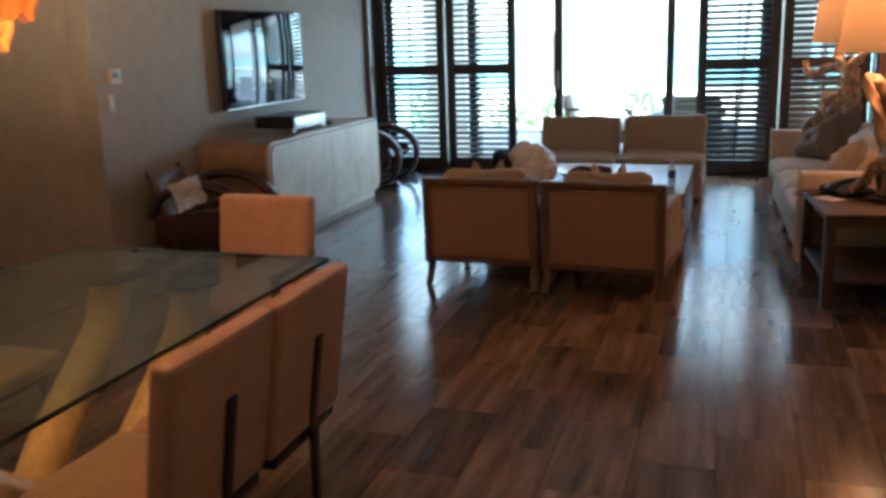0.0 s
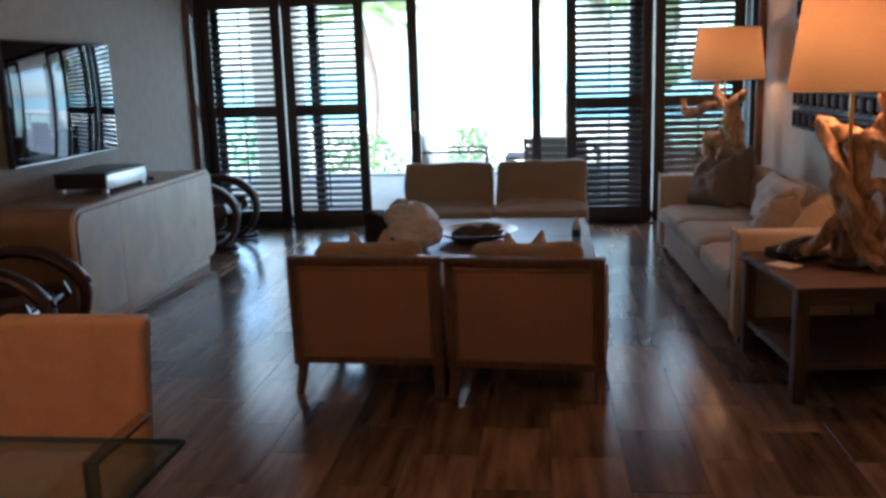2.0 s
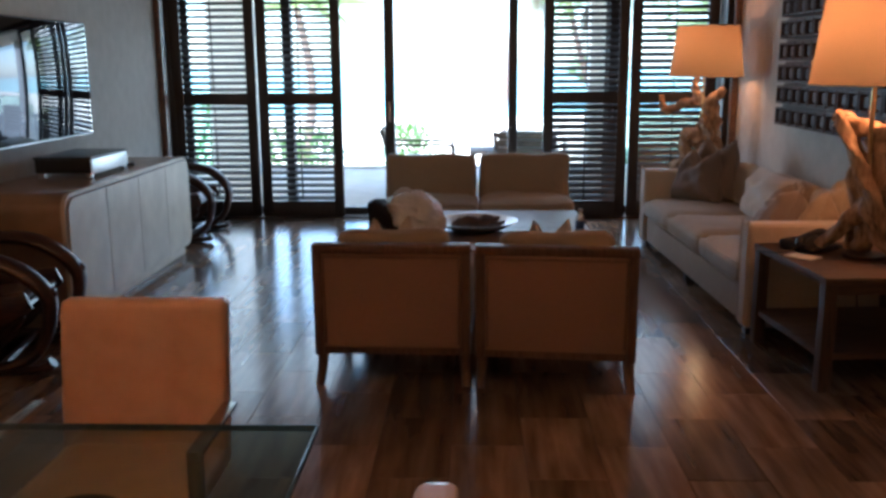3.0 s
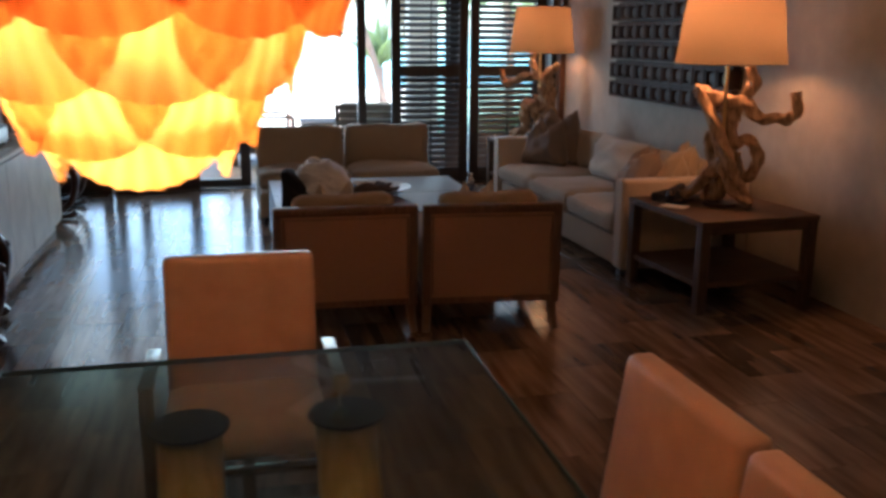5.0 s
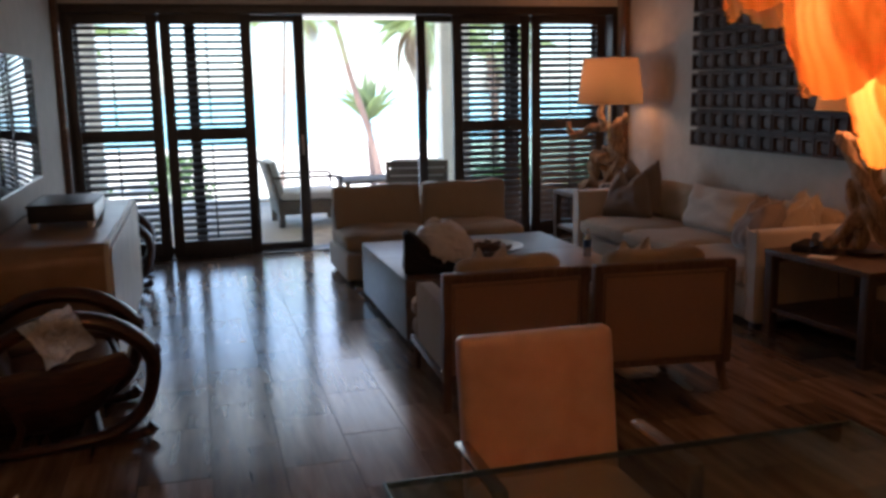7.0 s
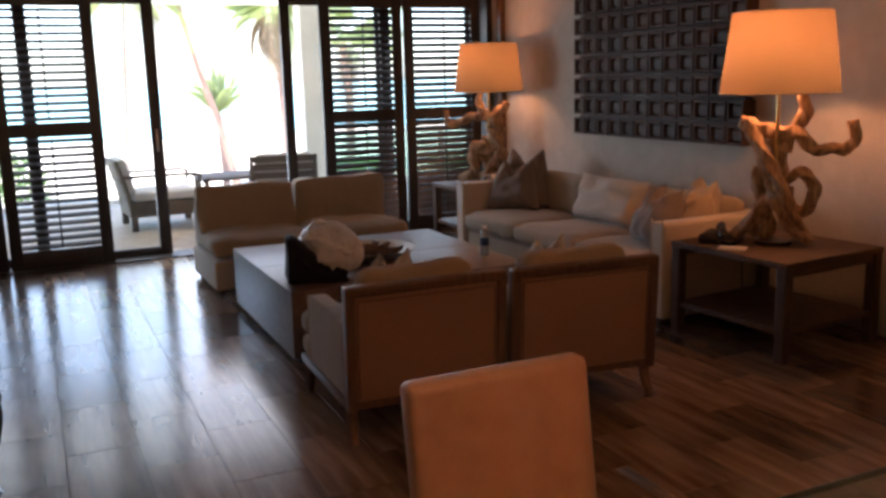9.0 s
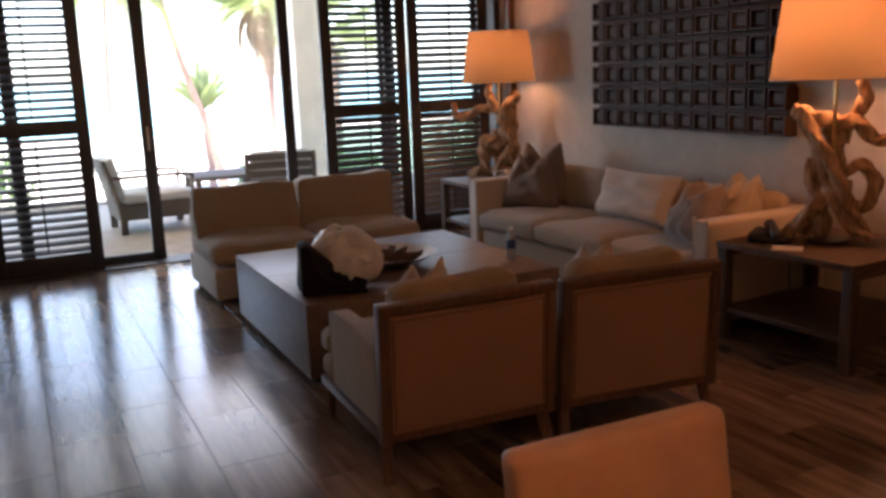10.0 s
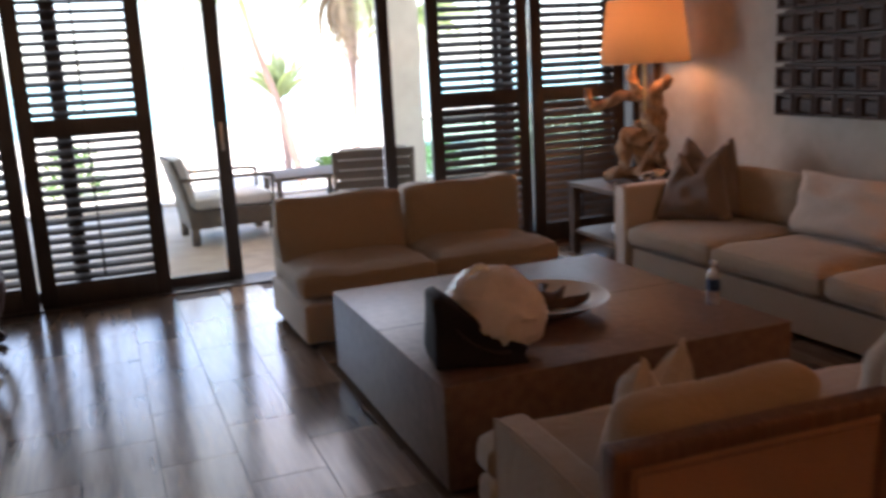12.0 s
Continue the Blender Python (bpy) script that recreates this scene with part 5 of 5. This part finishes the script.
def outdoor_chair(m, label):
    """Front is +x; 0.72 wide."""
    top = root("outdoor_chair", m, label, "outdoor chair", "wicker chairs on the terrace")
    part("seat_box", one_box((-0.36, -0.36, 0.14), (0.42, 0.36, 0.3), 0.012, 3), WICKER, top)
    for x in (-0.32, 0.38):
        for y in (-0.32, 0.32):
            part("leg", one_box((x - 0.035, y - 0.035, -0.006), (x + 0.035, y + 0.035, 0.14), 0.005), WICKER, top)
    part("seat_cushion", cushion((-0.3, -0.33, 0.29), (0.42, 0.33, 0.42), 0.25, 0.04), WHITECLOTH, top, "white seat cushion")
    for k in range(5):
        part("back_slat", one_box((-0.39 - 0.022 * k, -0.34, 0.33 + 0.09 * k), (-0.36 - 0.022 * k, 0.34, 0.4 + 0.09 * k), 0.006), WICKER, top)
    for y in (-0.34, 0.34):
        part("back_post", tube(bmesh.new(), [(-0.34, y, 0.2), (-0.38, y, 0.45), (-0.47, y, 0.76)], [0.024] * 3, 8), WICKER, top)
        part("arm", tube(bmesh.new(), [(-0.42, y, 0.58), (0.0, y, 0.58), (0.37, y, 0.57), (0.4, y, 0.5), (0.4, y, 0.28)], [0.018] * 5, 8, flat=1.4), WICKER, top)
    part("back_cushion", cushion((-0.06, -0.31, 0), (0.06, 0.31, 0.42), 0.25, 0.04, m=pose(-0.31, 0, 0.37, 0, -13, 0)), WHITECLOTH, top, "white back cushion")
    return top


outdoor_chair(pose(-1.95, 12.78, -0.002, 0, 0, 3), "grey-brown wicker terrace chair with white cushions")
outdoor_chair(pose(-0.62, 12.35, -0.002, 0, 0, 76), "grey-brown wicker terrace chair with white cushions")
ot = root("outdoor_table", pose(-0.95, 13.75, -0.008), "low wicker side table on the terrace", "side table")
part("tabletop", one_box((-0.4, -0.4, 0.38), (0.4, 0.4, 0.42), 0.006), WICKER, ot)
for x in (-0.35, 0.35):
    for y in (-0.35, 0.35):
        part("leg", one_box((x - 0.03, y - 0.03, 0), (x + 0.03, y + 0.03, 0.3795), 0.004), WICKER, ot)

structure("ground", one_box((-900, -300, -3.4), (900, 81, -2.94), 0), SAND, "pale sandy ground beyond the terrace", "ground")
structure("water", one_box((-900, 81.01, -3.6), (900, 3000, -3.05), 0), SEA, "turquoise sea reaching the horizon", "sea")


def frond_mesh(length, droop, seed, wide_share=0.42):
    b = bmesh.new()
    n = 32
    spine = []
    for k in range(n + 1):
        t = k / n
        spine.append(Vector((length * t * (1 - 0.25 * t * droop), 0.03 * math.sin(t * 4 + seed), length * (0.38 * t - droop * t * t))))
    tube(b, spine[::2], [0.02 * (1 - 0.055 * k) for k in range(len(spine[::2]))], 5, steps=1)
    for k in range(3, n + 1):
        t = k / n
        w = wide_share * length * math.sin(min(math.pi, t * 2.6 + 0.35)) ** 0.7 * (1 - 0.45 * t)
        for s in (-1, 1):
            p = spine[k]
            fwd = (spine[k] - spine[k - 1]).normalized()
            tip = p + Vector((0, s * w * 0.75, -w * (0.35 + 0.4 * noise.noise(Vector((k, s, seed)))))) + fwd * w * 0.55
            wide = (fwd * 0.03 * length) * 0.6
            a, c, d = b.verts.new(p), b.verts.new(p + wide), b.verts.new(tip)
            mid = b.verts.new((p + tip) / 2 + wide * 0.9 + Vector((0, 0, 0.05 * w)))
            b.faces.new((a, mid, d))
            b.faces.new((a, c, mid))
    return b


def palm_tree(trunk, radii, fronds, length, label, dry=0, seed=0, lift=0, drops=(0.25, 0.5, 0.8), wide_share=0.42):
    base = Vector(trunk[0])
    top = root("palm_tree", Matrix.Translation(base), label, "palm tree", "palms beyond the terrace")
    rel = [Vector(p) - base for p in trunk]
    part("trunk", tube(bmesh.new(), rel, radii, 12, 0.12, 3, steps=8, seed=seed), BARK, top)
    rng = random.Random(seed)
    kinds = {}
    for i in range(fronds + dry):
        old = i >= fronds
        drop = 1.05 if old else drops[i % 3]
        key = (drop, old)
        m = Matrix.Translation(rel[-1]) @ pose(0, 0, 0, rng.uniform(-12, 12), rng.uniform(20, 60) if old else rng.uniform(-35, 15) - lift, 360 * i / max(1, fronds) * 1.03 + rng.uniform(-12, 12))
        if key not in kinds:
            kinds[key] = part("frond", frond_mesh(length * (0.8 if old else 1), drop, i + seed, wide_share), DRYFROND if old else FROND, top, m=m)
        else:
            again(kinds[key], "frond", top, m)
    return top


palm_tree([(4.25, 38, -2.96), (3.65, 38, -0.17), (2.9, 38, 2.35), (2.36, 38, 4.87), (2.18, 38, 8.1), (2.45, 38, 12.4)], [0.18, 0.14, 0.12, 0.12, 0.115, 0.11], 20, 4.6, "tall leaning coconut palm beyond the terrace", 0, 1)
palm_tree([(1.36, 20, -2.96), (1.42, 20, 1.0), (1.45, 20, 2.0), (1.41, 20, 2.9)], [0.07, 0.065, 0.09, 0.1], 20, 1.7, "upright palm with hanging dry fronds beyond the terrace", 14, 2)
palm_tree([(4.3, 40.8, -2.96), (4.2, 40.8, -0.9), (4.18, 40.8, 0.2)], [0.16, 0.14, 0.12], 22, 2.3, "young green palm beyond the terrace", 0, 3, 44, (0.15, 0.35, 0.6), 0.26)
palm_tree([(-0.16, 36.3, -2.96), (0.1, 36.3, 1.3), (0.29, 36.3, 4.6)], [0.08, 0.07, 0.06], 26, 3.4, "slender coconut palm with feathery fronds beyond the terrace", 3, 8)
palm_tree([(11.4, 45.3, -2.96), (11.5, 45.3, 0.6), (11.2, 45.3, 3.4)], [0.25, 0.21, 0.18], 16, 4.0, "bushy coconut palm beyond the terrace", 4, 5)
palm_tree([(-9.0, 43.5, -2.96), (-8.6, 43.5, 0.6), (-9.2, 43.5, 4.2)], [0.25, 0.21, 0.18], 16, 4.0, "coconut palm with drooping fronds beyond the terrace", 0, 6)


def shrub(x, y, w, h, seed):
    b = bmesh.new()
    rng = random.Random(seed)
    for _ in range(700):
        a, r, z = rng.uniform(0, 6.283), w / 2 * rng.random() ** 0.5, rng.random()
        p = Vector((r * math.cos(a) * (1 - 0.4 * z), r * math.sin(a) * (1 - 0.4 * z), h * z))
        d = Vector((rng.uniform(-1, 1), rng.uniform(-1, 1), rng.uniform(-0.2, 1))).normalized() * rng.uniform(0.18, 0.36)
        s = d.orthogonal().normalized() * 0.06
        v = [b.verts.new(q) for q in (p, p + d * 0.5 + s, p + d, p + d * 0.5 - s)]
        b.faces.new(v)
    top = root("shrub", pose(x, y, -2.95), "green leafy shrub on the sand beyond the terrace", "shrub", "shrubs beyond the terrace")
    part("leaves", b, HEDGE, top)
    part("stem", tube(bmesh.new(), [(0, 0, 0), (0.03, 0, h * 0.4), (0, 0.03, h * 0.8)], [0.04, 0.03, 0.015], 6), BARK, top)


for k, (x, y, w, h) in enumerate(((5.9, 39.9, 1.6, 0.8), (8.7, 36.3, 3.4, 1.3), (12.3, 34.5, 3.8, 1.5), (-7.5, 34.5, 4.0, 2.1), (-11.9, 38.1, 4.7, 3.1), (-3.9, 41.7, 2.9, 1.8), (15.9, 38.1, 4.7, 2.6))):
    shrub(x, y, w, h, 41 + k)

# ---- floor tiles ----
TX, TY, GAP = 0.295, 0.59, 0.0026


def tile_data():
    a, b, c, e = TX / 2 - GAP / 2, TY / 2 - GAP / 2, 0.012, 0.0006
    v = [(-a, -b, -c), (a, -b, -c), (a, b, -c), (-a, b, -c), (-a, -b, -e), (a, -b, -e), (a, b, -e), (-a, b, -e),
         (-a + e, -b + e, 0), (a - e, -b + e, 0), (a - e, b - e, 0), (-a + e, b - e, 0)]
    f = [(0, 1, 5, 4), (1, 2, 6, 5), (2, 3, 7, 6), (3, 0, 4, 7), (4, 5, 9, 8), (5, 6, 10, 9), (6, 7, 11, 10), (7, 4, 8, 11), (8, 9, 10, 11)]
    return v, f


tv_, tf_ = tile_data()
tile_mesh = bpy.data.meshes.new("tile")
tile_mesh.from_pydata(tv_, [], tf_)
tile_mesh.materials.append(TILE)
floor_ob = bpy.data.objects["floor"]
rest_v, rest_f = [], []
count = 0
for k in range(-14, 14):
    x = -2.605 + (k + 0.5) * TX
    if x - TX / 2 > XR or x + TX / 2 < XD:
        continue
    off = 5.743 if k % 2 == 0 else 5.447
    for j in range(-14, 10):
        y = off + (j + 0.5) * TY
        if y + TY / 2 > 10.95 or y - TY / 2 < YB or (x - TX / 2 < XL - 0.05 and y + TY / 2 > YD + 0.1):
            continue
        if count < 300 and -3.6 < x < 0.5 and 3.2 < y < 10.3:
            o = new("tile", tile_mesh)
            o.parent = floor_ob
            o.matrix_basis = pose(x, y, random.uniform(-0.0004, 0.0004))
            count += 1
        else:
            n = len(rest_v)
            rest_v += [(a + x, b + y, c) for a, b, c in tv_]
            rest_f += [tuple(i + n for i in f) for f in tf_]
rest_mesh = bpy.data.meshes.new("outer_tiles")
rest_mesh.from_pydata(rest_v, [], rest_f)


def island_stone():
    """The same stone for the joined tiles: the tone and the veins shift from tile to tile."""
    m = TILE.copy()
    n, l = m.node_tree.nodes, m.node_tree.links
    geo = n.new("ShaderNodeNewGeometry")
    for link in list(l):
        if link.from_node.type == "OBJECT_INFO":
            l.new(geo.outputs["Random Per Island"], link.to_socket)
    return m


rest_mesh.materials.append(island_stone())
rest = new("outer_tiles", rest_mesh)
rest.parent = floor_ob
tagged(rest, "polished brown veined stone tiles", "", "", "stuff")
